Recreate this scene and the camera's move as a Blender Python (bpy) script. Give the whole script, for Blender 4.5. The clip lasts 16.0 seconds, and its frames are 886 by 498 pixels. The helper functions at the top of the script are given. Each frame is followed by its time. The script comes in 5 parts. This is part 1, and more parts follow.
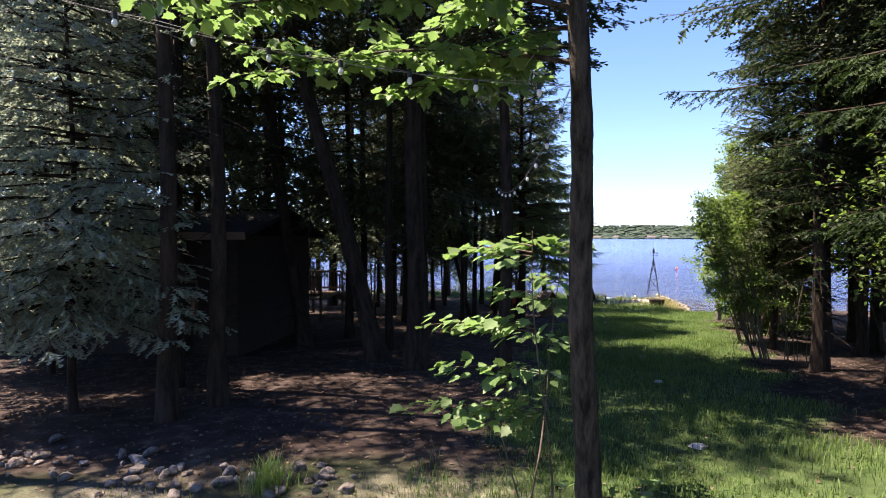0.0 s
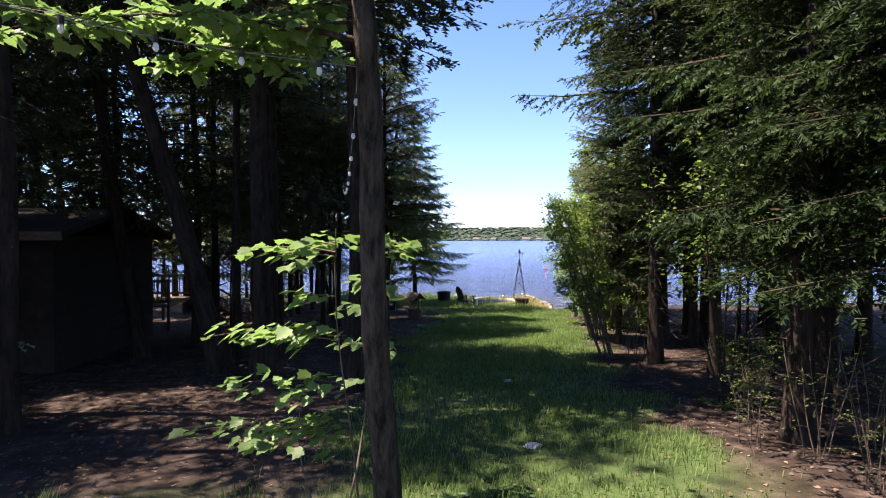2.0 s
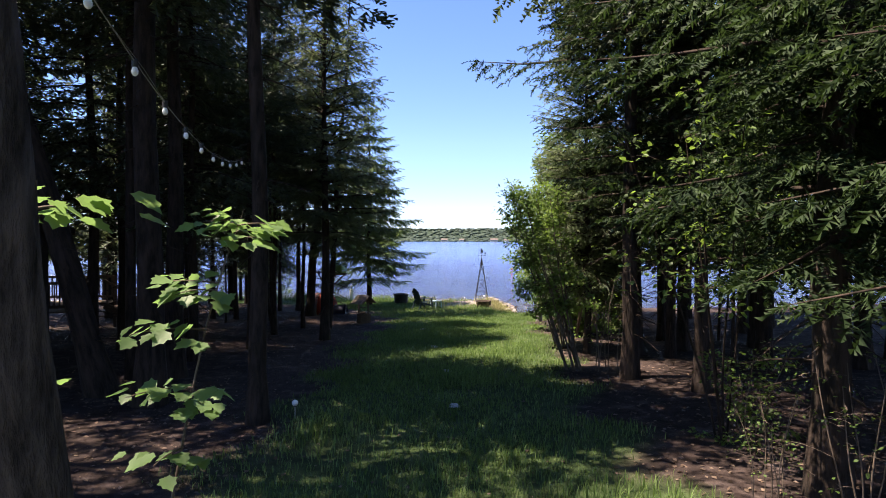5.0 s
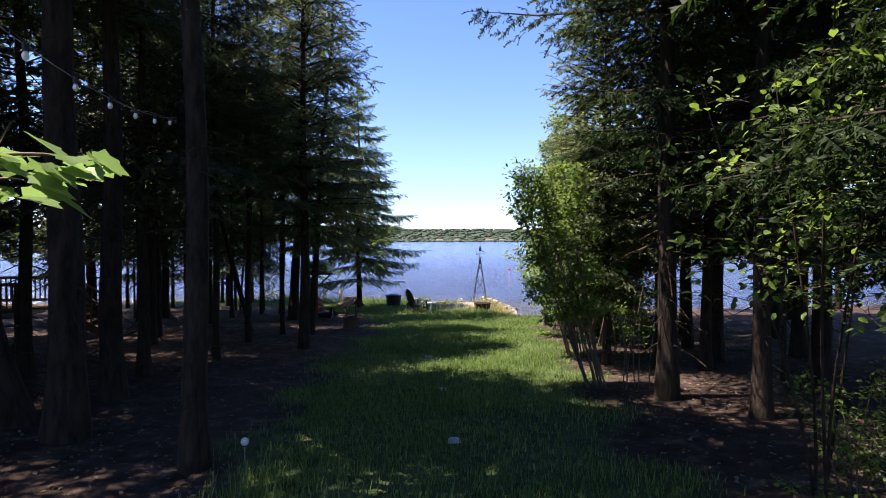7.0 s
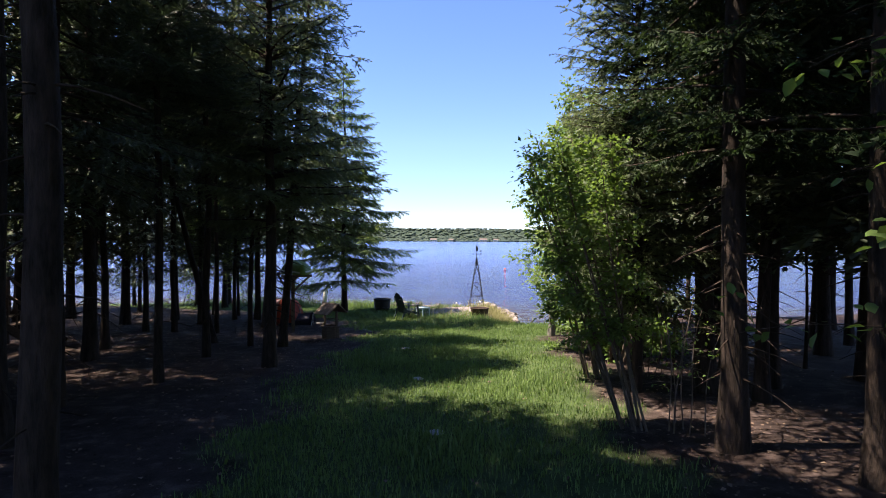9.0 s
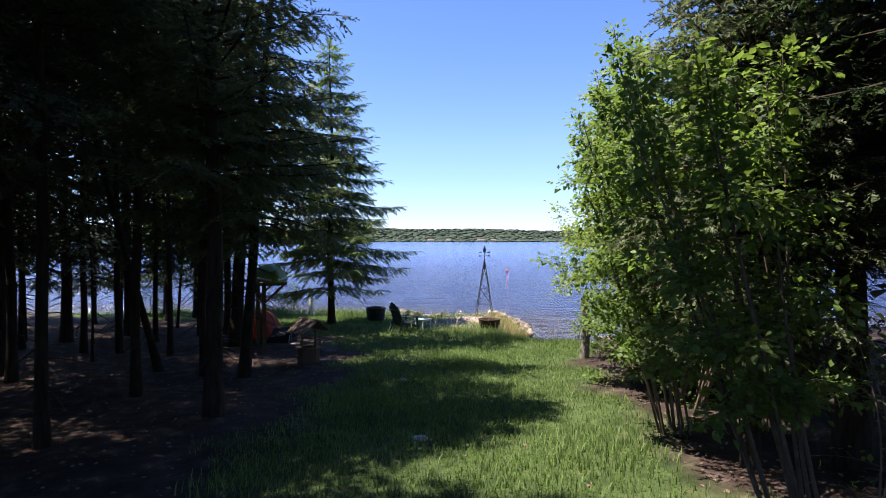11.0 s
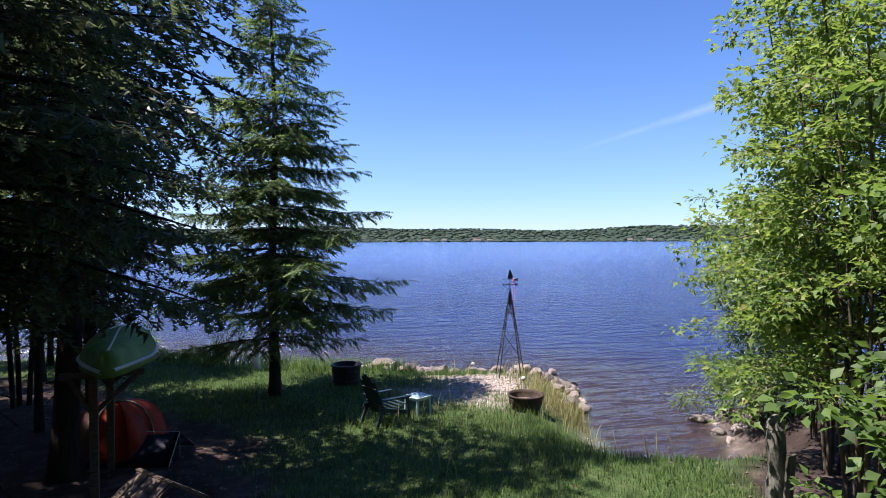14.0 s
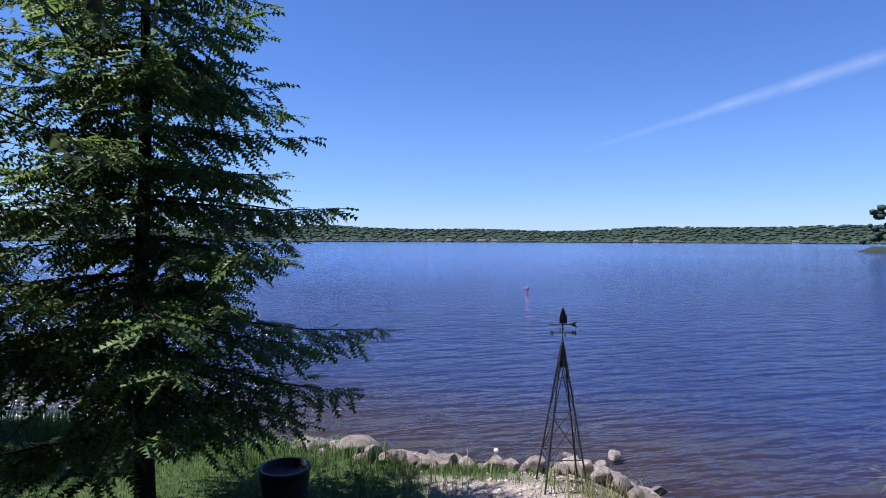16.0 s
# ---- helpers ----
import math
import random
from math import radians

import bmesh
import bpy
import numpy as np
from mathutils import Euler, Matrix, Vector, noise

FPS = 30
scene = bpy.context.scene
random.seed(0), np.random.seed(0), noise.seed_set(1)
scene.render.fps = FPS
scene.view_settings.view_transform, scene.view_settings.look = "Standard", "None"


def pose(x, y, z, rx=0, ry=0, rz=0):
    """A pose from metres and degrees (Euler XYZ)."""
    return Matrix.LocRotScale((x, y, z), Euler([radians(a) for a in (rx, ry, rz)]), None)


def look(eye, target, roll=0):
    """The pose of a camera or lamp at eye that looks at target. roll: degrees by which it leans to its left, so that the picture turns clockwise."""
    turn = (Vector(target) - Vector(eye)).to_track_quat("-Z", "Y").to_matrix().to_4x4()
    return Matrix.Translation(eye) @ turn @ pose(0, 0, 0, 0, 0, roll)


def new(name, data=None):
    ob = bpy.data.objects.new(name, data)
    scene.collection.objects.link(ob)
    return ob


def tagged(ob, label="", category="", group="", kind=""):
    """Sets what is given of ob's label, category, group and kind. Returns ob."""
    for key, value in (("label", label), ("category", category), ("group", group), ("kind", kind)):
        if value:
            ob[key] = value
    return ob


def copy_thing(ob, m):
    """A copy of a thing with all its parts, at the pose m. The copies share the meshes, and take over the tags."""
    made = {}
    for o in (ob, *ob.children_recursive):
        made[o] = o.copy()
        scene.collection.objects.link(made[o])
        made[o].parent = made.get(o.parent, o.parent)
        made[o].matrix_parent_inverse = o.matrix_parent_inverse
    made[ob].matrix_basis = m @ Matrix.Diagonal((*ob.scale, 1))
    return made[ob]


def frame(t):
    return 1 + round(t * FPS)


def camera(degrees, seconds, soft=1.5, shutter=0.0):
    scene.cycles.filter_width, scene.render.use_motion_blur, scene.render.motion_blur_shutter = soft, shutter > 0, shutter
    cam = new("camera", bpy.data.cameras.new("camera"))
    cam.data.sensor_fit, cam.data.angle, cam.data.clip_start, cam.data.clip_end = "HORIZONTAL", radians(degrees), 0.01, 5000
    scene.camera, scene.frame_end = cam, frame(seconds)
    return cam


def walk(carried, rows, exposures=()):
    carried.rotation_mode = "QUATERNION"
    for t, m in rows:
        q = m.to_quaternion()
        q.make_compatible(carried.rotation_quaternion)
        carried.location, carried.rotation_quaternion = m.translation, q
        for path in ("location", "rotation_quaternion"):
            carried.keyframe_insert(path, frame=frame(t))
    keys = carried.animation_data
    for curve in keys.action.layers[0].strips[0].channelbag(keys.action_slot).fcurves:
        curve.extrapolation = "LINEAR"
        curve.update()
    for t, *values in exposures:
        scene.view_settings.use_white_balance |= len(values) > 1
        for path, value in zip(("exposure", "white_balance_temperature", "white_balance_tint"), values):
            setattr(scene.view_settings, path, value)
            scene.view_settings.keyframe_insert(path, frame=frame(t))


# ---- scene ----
cam = camera(73.9, 16.0, soft=1.0)
PATH = [
    (0, (0.948, 0.965, 3.141), (0.945, 2.965, 3.101), -0.1),
    (0.5, (1.102, 0.98, 3.141), (1.233, 2.975, 3.103), -0.1),
    (1, (1.262, 1.024, 3.136), (1.509, 3.008, 3.098), -0.1),
    (1.5, (1.465, 1.179, 3.124), (1.812, 3.148, 3.088), -0.1),
    (2, (1.676, 1.379, 3.11), (2.069, 3.339, 3.075), -0.1),
    (2.5, (1.95, 1.673, 3.091), (2.379, 3.626, 3.057), 0.0),
    (3, (2.243, 2.001, 3.077), (2.695, 3.949, 3.045), 0.1),
    (3.5, (2.367, 2.31, 3.062), (2.833, 4.255, 3.03), 0.1),
    (4, (2.484, 2.64, 3.043), (2.962, 4.582, 3.011), 0.1),
    (6.3, (3.164, 5.067, 2.827), (3.672, 7.001, 2.797), -0.1),
    (6.5, (3.208, 5.27, 2.816), (3.716, 7.204, 2.787), -0.1),
    (7, (3.341, 5.821, 2.778), (3.854, 7.754, 2.748), -0.1),
    (7.5, (3.502, 6.362, 2.755), (4.021, 8.293, 2.725), -0.0),
    (8, (3.692, 7.016, 2.742), (4.217, 8.945, 2.711), 0.1),
    (8.5, (3.871, 7.654, 2.744), (4.401, 9.583, 2.712), 0.2),
    (11, (4.837, 12.102, 2.703), (5.379, 14.027, 2.673), -0.0),
    (11.5, (5.104, 13.268, 2.761), (5.647, 15.193, 2.731), 0.0),
    (12, (5.391, 14.514, 2.916), (5.936, 16.439, 2.886), 0.1),
    (12.5, (5.697, 15.786, 3.028), (6.246, 17.709, 2.999), 0.1),
    (13, (6.079, 17.281, 3.128), (6.63, 19.203, 3.098), 0.0),
    (13.5, (6.445, 18.673, 3.215), (6.998, 20.594, 3.185), 0.0),
    (14, (6.889, 20.318, 3.318), (7.445, 22.24, 3.287), -0.2),
    (14.5, (7.284, 22.031, 3.374), (7.85, 23.949, 3.344), -0.3),
    (15, (7.731, 23.613, 3.429), (8.297, 25.531, 3.398), -0.1),
    (15.5, (8.229, 25.321, 3.523), (8.788, 27.241, 3.492), 0.1),
    (16, (8.729, 26.874, 3.605), (9.271, 28.799, 3.574), 0.2),
]
walk(cam, [(t, look(eye, target, roll)) for t, eye, target, roll in PATH],
     exposures=[(0, 2.15, 7900, 18), (2, 2.08, 7900, 18), (4, 2.0, 7800, 18), (7, 1.95, 7700, 18), (11, 1.72, 7300, 17), (13, 1.46, 6800, 16), (15, 1.14, 6350, 16), (16, 0.92, 6100, 15)])

# ---- world, sun ----
SUN_AZ = Vector((-0.97, 0.20, 0)).normalized()
SUN_EL = radians(65)
world = bpy.data.worlds.new("world")
scene.world = world
world.use_nodes = True
wn, wl = world.node_tree.nodes, world.node_tree.links
sky = wn.new("ShaderNodeTexSky")
sky.sky_type = "NISHITA"
sky.sun_disc = False
sky.sun_elevation = SUN_EL
sky.sun_rotation = math.atan2(SUN_AZ.x, SUN_AZ.y)
sky.altitude, sky.air_density, sky.dust_density, sky.ozone_density = 200, 1.0, 0.0, 5.0
wn["Background"].inputs["Strength"].default_value = 0.073
# a thin contrail high over the lake
A0, A1 = Vector((0.4715, 0.8702, 0.1431)).normalized(), Vector((0.7697, 0.5898, 0.2444)).normalized()
plane_n = A0.cross(A1).normalized()
coord = wn.new("ShaderNodeTexCoord")


def wmath(op, a, b=None, clamp=False):
    n = wn.new("ShaderNodeMath")
    n.operation, n.use_clamp = op, clamp
    for k, v in ((0, a), (1, b)):
        if v is None:
            continue
        if isinstance(v, (int, float)):
            n.inputs[k].default_value = v
        else:
            wl.new(v, n.inputs[k])
    return n.outputs[0]


def wdot(vec):
    n = wn.new("ShaderNodeVectorMath")
    n.operation = "DOT_PRODUCT"
    wl.new(coord.outputs["Generated"], n.inputs[0])
    n.inputs[1].default_value = vec
    return n.outputs["Value"]


wn_noise = wn.new("ShaderNodeTexNoise")
wn_noise.inputs["Scale"].default_value = 26
wn_noise.inputs["Detail"].default_value = 6
wl.new(coord.outputs["Generated"], wn_noise.inputs["Vector"])
along = wdot((A1 - A0).normalized())
base_along = A0.dot((A1 - A0).normalized())
run = wmath("MULTIPLY", wmath("SUBTRACT", along, base_along - 0.02), 3.0, True)
wide = wmath("ADD", wmath("MULTIPLY", run, 0.010), 0.003)
off = wmath("DIVIDE", wmath("ABSOLUTE", wdot(plane_n)), wide)
trail = wmath("MULTIPLY", wmath("SUBTRACT", 1.0, off, True), wmath("MULTIPLY", run, 1.2, True))
trail = wmath("MULTIPLY", trail, wmath("MULTIPLY", wn_noise.outputs["Fac"], 0.27))
mixw = wn.new("ShaderNodeMixRGB")
wl.new(trail, mixw.inputs["Fac"])
deep = wn.new("ShaderNodeHueSaturation")
deep.inputs["Saturation"].default_value = 1.1
tone = wn.new("ShaderNodeMixRGB")
tone.blend_type, tone.inputs["Fac"].default_value = "MULTIPLY", 1.0
tone.inputs["Color2"].default_value = (0.80, 0.86, 1.12, 1)
wl.new(sky.outputs["Color"], deep.inputs["Color"])
wl.new(deep.outputs["Color"], tone.inputs["Color1"])
sep = wn.new("ShaderNodeSeparateXYZ")
wl.new(coord.outputs["Generated"], sep.inputs[0])
low = wn.new("ShaderNodeValToRGB")
low.color_ramp.elements[0].position, low.color_ramp.elements[0].color = 0.0, (0.72, 0.85, 1.05, 1)
low.color_ramp.elements[1].position, low.color_ramp.elements[1].color = 0.16, (1, 1, 1, 1)
wl.new(sep.outputs["Z"], low.inputs["Fac"])
clear = wn.new("ShaderNodeMixRGB")
clear.blend_type, clear.inputs["Fac"].default_value = "MULTIPLY", 1.0
wl.new(tone.outputs["Color"], clear.inputs["Color1"])
wl.new(low.outputs["Color"], clear.inputs["Color2"])
wl.new(clear.outputs["Color"], mixw.inputs["Color1"])
mixw.inputs["Color2"].default_value = (8.6, 9.0, 9.6, 1)
wl.new(mixw.outputs["Color"], wn["Background"].inputs["Color"])

sun_data = bpy.data.lights.new("sun", "SUN")
sun_data.energy, sun_data.angle, sun_data.color = 5.0, radians(0.55), (1.0, 0.955, 0.88)
sun = new("sun", sun_data)
to_sun = Vector((SUN_AZ.x * math.cos(SUN_EL), SUN_AZ.y * math.cos(SUN_EL), math.sin(SUN_EL)))
sun.matrix_world = look(to_sun * 60, (0, 0, 0))

# ---- materials ----


def nodes_of(name):
    m = bpy.data.materials.new(name)
    m.use_nodes = True
    return m, m.node_tree.nodes, m.node_tree.links, m.node_tree.nodes["Principled BSDF"]


def ramp(n, l, fac, stops):
    r = n.new("ShaderNodeValToRGB")
    while len(r.color_ramp.elements) < len(stops):
        r.color_ramp.elements.new(0.5)
    for e, (p, c) in zip(r.color_ramp.elements, stops):
        e.position, e.color = p, (*c, 1)
    l.new(fac, r.inputs["Fac"])
    return r.outputs["Color"]


def noise_tex(n, l, scale, detail=5, stretch=None, space="Object", rough=0.55):
    t = n.new("ShaderNodeTexCoord")
    v = t.outputs[space]
    if stretch:
        mp = n.new("ShaderNodeMapping")
        mp.inputs["Scale"].default_value = stretch
        l.new(v, mp.inputs["Vector"])
        v = mp.outputs["Vector"]
    k = n.new("ShaderNodeTexNoise")
    k.inputs["Scale"].default_value, k.inputs["Detail"].default_value, k.inputs["Roughness"].default_value = scale, detail, rough
    l.new(v, k.inputs["Vector"])
    return k.outputs["Fac"]


def mult(n, l, a, b, fac=1.0):
    m = n.new("ShaderNodeMixRGB")
    m.blend_type = "MULTIPLY"
    m.inputs["Fac"].default_value = fac
    l.new(a, m.inputs["Color1"])
    l.new(b, m.inputs["Color2"])
    return m.outputs["Color"]


def bumped(n, l, p, height, strength, dist=0.02):
    b = n.new("ShaderNodeBump")
    b.inputs["Strength"].default_value, b.inputs["Distance"].default_value = strength, dist
    l.new(height, b.inputs["Height"])
    l.new(b.outputs["Normal"], p.inputs["Normal"])


def surface(name, dark, light, rough=0.8, metal=0.0, scale=6.0, fine=60.0, bump=0.3, dist=0.01, stretch=None, spec=0.4, vary=0.0):
    """A material with two scales of colour variation and fine relief."""
    m, n, l, p = nodes_of(name)
    big = noise_tex(n, l, scale, 5, stretch)
    small = noise_tex(n, l, fine, 4, stretch)
    col = ramp(n, l, big, [(0.3, dark), (0.7, light)])
    grain = ramp(n, l, small, [(0.3, (0.72, 0.72, 0.72)), (0.7, (1.0, 1.0, 1.0))])
    col = mult(n, l, col, grain)
    if vary:
        oi = n.new("ShaderNodeObjectInfo")
        isl = n.new("ShaderNodeNewGeometry")
        add = n.new("ShaderNodeMath")
        add.operation = "FRACT"
        s = n.new("ShaderNodeMath")
        s.operation = "ADD"
        l.new(oi.outputs["Random"], s.inputs[0])
        l.new(isl.outputs["Random Per Island"], s.inputs[1])
        l.new(s.outputs[0], add.inputs[0])
        col = mult(n, l, col, ramp(n, l, add.outputs[0], [(0.0, (1 - vary,) * 3), (1.0, (1.0, 1.0, 1.0))]))
    l.new(col, p.inputs["Base Color"])
    p.inputs["Roughness"].default_value, p.inputs["Metallic"].default_value = rough, metal
    p.inputs["Specular IOR Level"].default_value = spec
    if bump:
        bumped(n, l, p, small, bump, dist)
    return m


def leafy(name, dark, light, trans=(0.3, 0.5, 0.05), share=0.4, rough=0.5, spec=0.35, tint=None):
    """Leaves or needles: each one a little different, and letting light through."""
    m, n, l, p = nodes_of(name)
    g = n.new("ShaderNodeNewGeometry")
    stops = [(0.0, dark), (0.85, light)] + ([(1.0, tint)] if tint else [])
    col = ramp(n, l, g.outputs["Random Per Island"], stops)
    big = noise_tex(n, l, 0.9, 3)
    col = mult(n, l, col, ramp(n, l, big, [(0.3, (0.65, 0.68, 0.6)), (0.7, (1, 1, 1))]))
    l.new(col, p.inputs["Base Color"])
    p.inputs["Roughness"].default_value = rough
    p.inputs["Specular IOR Level"].default_value = spec
    t = n.new("ShaderNodeBsdfTranslucent")
    tc = n.new("ShaderNodeMixRGB")
    tc.blend_type, tc.inputs["Fac"].default_value = "MIX", 0.55
    tc.inputs["Color2"].default_value = (*trans, 1)
    l.new(col, tc.inputs["Color1"])
    l.new(tc.outputs["Color"], t.inputs["Color"])
    mix = n.new("ShaderNodeMixShader")
    mix.inputs["Fac"].default_value = share
    l.new(p.outputs["BSDF"], mix.inputs[1])
    l.new(t.outputs["BSDF"], mix.inputs[2])
    l.new(mix.outputs["Shader"], n["Material Output"].inputs["Surface"])
    return m


def bark_mat(name, dark, light, scale=9.0, deep=0.04):
    m, n, l, p = nodes_of(name)
    plates = noise_tex(n, l, scale, 6, (1, 1, 0.22), rough=0.65)
    big = noise_tex(n, l, 1.3, 3)
    col = ramp(n, l, plates, [(0.35, dark), (0.62, light)])
    col = mult(n, l, col, ramp(n, l, big, [(0.3, (0.7, 0.72, 0.68)), (0.7, (1, 1, 1))]))
    l.new(col, p.inputs["Base Color"])
    p.inputs["Roughness"].default_value = 0.92
    p.inputs["Specular IOR Level"].default_value = 0.2
    bumped(n, l, p, plates, 1.0, deep)
    return m


M = {
    "bark": bark_mat("conifer bark", (0.013, 0.010, 0.008), (0.055, 0.038, 0.031)),
    "maple_bark": bark_mat("maple bark", (0.018, 0.014, 0.012), (0.12, 0.092, 0.080), 17, 0.07),
    "snag": bark_mat("weathered wood", (0.07, 0.065, 0.06), (0.26, 0.24, 0.22), 10),
    "twig": surface("twig wood", (0.07, 0.05, 0.035), (0.17, 0.13, 0.10), 0.9),
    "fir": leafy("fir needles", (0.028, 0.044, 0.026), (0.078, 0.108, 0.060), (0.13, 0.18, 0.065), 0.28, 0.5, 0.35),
    # Grey-green of the hemlock, lifted far up to stand for sun on the sprays.
    "hemlock": leafy("sunlit-pale hemlock sprays", (0.15, 0.19, 0.15), (0.32, 0.38, 0.30), (0.42, 0.50, 0.36), 0.4, 0.42, 0.6),
    # Needles darker than the other hemlock, the wood's shade put into their colour.
    "shade": leafy("shade-dark hemlock needles", (0.010, 0.022, 0.010), (0.028, 0.052, 0.019), (0.07, 0.13, 0.03), 0.18, 0.65, 0.12),
    "cedar": leafy("cedar sprays", (0.038, 0.056, 0.034), (0.120, 0.155, 0.085), (0.22, 0.29, 0.11), 0.40, 0.55, 0.3),
    "pine": leafy("pine needles", (0.024, 0.042, 0.026), (0.065, 0.100, 0.058), (0.10, 0.15, 0.06), 0.22, 0.5, 0.35),
    "spruce": leafy("spruce needles", (0.042, 0.076, 0.036), (0.125, 0.200, 0.070), (0.27, 0.41, 0.09), 0.36, 0.55, 0.3, (0.25, 0.32, 0.07)),
    "maple": leafy("maple leaves", (0.080, 0.145, 0.048), (0.155, 0.25, 0.105), (0.27, 0.46, 0.13), 0.42, 0.5, 0.3),
    "alder": leafy("shrub leaves", (0.032, 0.062, 0.018), (0.115, 0.190, 0.050), (0.28, 0.45, 0.07), 0.40, 0.55, 0.3),
    "young": leafy("young maple leaves", (0.050, 0.105, 0.024), (0.180, 0.265, 0.070), (0.42, 0.58, 0.10), 0.44, 0.45, 0.35, (0.32, 0.29, 0.12)),
    "willow": leafy("willow leaves", (0.05, 0.085, 0.03), (0.12, 0.18, 0.06), (0.26, 0.38, 0.08), 0.35, 0.45, 0.4),
    "grass": leafy("lawn grass", (0.042, 0.082, 0.026), (0.160, 0.250, 0.075), (0.25, 0.40, 0.10), 0.36, 0.6, 0.25, (0.19, 0.225, 0.11)),
    "reed": leafy("pale shore grass", (0.16, 0.17, 0.06), (0.36, 0.32, 0.16), (0.42, 0.40, 0.16), 0.35, 0.6, 0.3),
    "litter": leafy("fallen leaves", (0.06, 0.038, 0.028), (0.22, 0.155, 0.125), (0.2, 0.12, 0.06), 0.1, 0.8, 0.2),
    # Greens tinted bluish to stand for the haze over the lake.
    "far": leafy("haze-tinted far woods", (0.028, 0.048, 0.038), (0.058, 0.084, 0.058), (0.03, 0.045, 0.025), 0.1, 0.7, 0.2),
    "granite": surface("granite boulders", (0.19, 0.15, 0.14), (0.50, 0.43, 0.40), 0.85, scale=3, fine=45, bump=0.7, dist=0.03, vary=0.6),
    "pebble": surface("pale pink pebbles", (0.34, 0.28, 0.26), (0.58, 0.50, 0.47), 0.9, scale=8, fine=60, bump=0.3, vary=0.4),
    "slab": surface("stepping stone", (0.33, 0.32, 0.32), (0.55, 0.53, 0.52), 0.85, scale=5, fine=50, bump=0.4),
    "iron": surface("dark painted steel", (0.018, 0.02, 0.024), (0.04, 0.045, 0.05), 0.5, 0.3, bump=0.05),
    "rust": surface("rusty cast iron", (0.03, 0.02, 0.016), (0.075, 0.048, 0.036), 0.85, 0.2, bump=0.4),
    "ash": surface("ash and embers", (0.10, 0.085, 0.08), (0.28, 0.22, 0.20), 0.95, scale=20, bump=0.6),
    "chair": surface("dark teal plastic", (0.014, 0.030, 0.035), (0.026, 0.050, 0.056), 0.45, bump=0.05, fine=200),
    "table": surface("pale teal plastic", (0.30, 0.42, 0.44), (0.38, 0.50, 0.52), 0.45, bump=0.05, fine=200),
    "black": surface("black plastic", (0.012, 0.012, 0.014), (0.03, 0.03, 0.032), 0.6, bump=0.1),
    "wood": surface("weathered brown timber", (0.07, 0.045, 0.032), (0.17, 0.115, 0.08), 0.85, scale=8, stretch=(1, 1, 6), bump=0.4),
    "deck": surface("grey deck boards", (0.13, 0.11, 0.10), (0.25, 0.22, 0.20), 0.85, scale=8, stretch=(1, 5, 1), bump=0.3, vary=0.3),
    "shingle": surface("weathered wood shingles", (0.16, 0.115, 0.09), (0.36, 0.28, 0.23), 0.9, scale=10, bump=0.5, vary=0.5),
    "roof": surface("dark asphalt shingles", (0.010, 0.010, 0.011), (0.024, 0.023, 0.022), 0.95, scale=12, bump=0.4, vary=0.4),
    "siding": surface("brown stained siding", (0.016, 0.011, 0.009), (0.036, 0.024, 0.018), 0.85, scale=6, bump=0.3, vary=0.2),
    "glass": surface("window glass", (0.02, 0.022, 0.025), (0.03, 0.032, 0.035), 0.06, bump=0, spec=0.6),
    "red": surface("orange-red nylon", (0.52, 0.055, 0.022), (0.66, 0.085, 0.035), 0.55, bump=0.1, fine=300),
    "pink": surface("faded grey-pink nylon", (0.40, 0.20, 0.19), (0.52, 0.29, 0.27), 0.6, bump=0.1, fine=300),
    "navy": surface("navy nylon", (0.018, 0.022, 0.055), (0.032, 0.04, 0.085), 0.6, bump=0.1, fine=300),
    "lime": surface("lime green boat paint", (0.10, 0.20, 0.045), (0.19, 0.33, 0.08), 0.6, bump=0.1, fine=60),
    "pale": surface("pale grey-green nylon", (0.46, 0.54, 0.48), (0.58, 0.66, 0.58), 0.6, bump=0.1, fine=300),
    "white": surface("white plastic", (0.70, 0.70, 0.68), (0.82, 0.82, 0.80), 0.4, bump=0.03),
    "buoy": surface("orange-red buoy plastic", (0.62, 0.07, 0.04), (0.75, 0.11, 0.06), 0.4, bump=0.03),
    "cord": surface("grey cord", (0.16, 0.16, 0.15), (0.30, 0.30, 0.28), 0.8, bump=0.1),
    "metal": surface("galvanised steel", (0.42, 0.43, 0.44), (0.60, 0.61, 0.62), 0.4, 0.8, bump=0.1),
    "house": surface("far house siding", (0.55, 0.52, 0.48), (0.70, 0.67, 0.62), 0.8, bump=0),
    "houseroof": surface("far house roof", (0.10, 0.08, 0.07), (0.16, 0.13, 0.12), 0.9, bump=0),
}
bulb_mat, bn, bl, bp = nodes_of("frosted bulb")
bp.inputs["Base Color"].default_value = (0.88, 0.89, 0.90, 1)
bp.inputs["Roughness"].default_value = 0.25
bp.inputs["Transmission Weight"].default_value = 0.08
M["bulb"] = bulb_mat


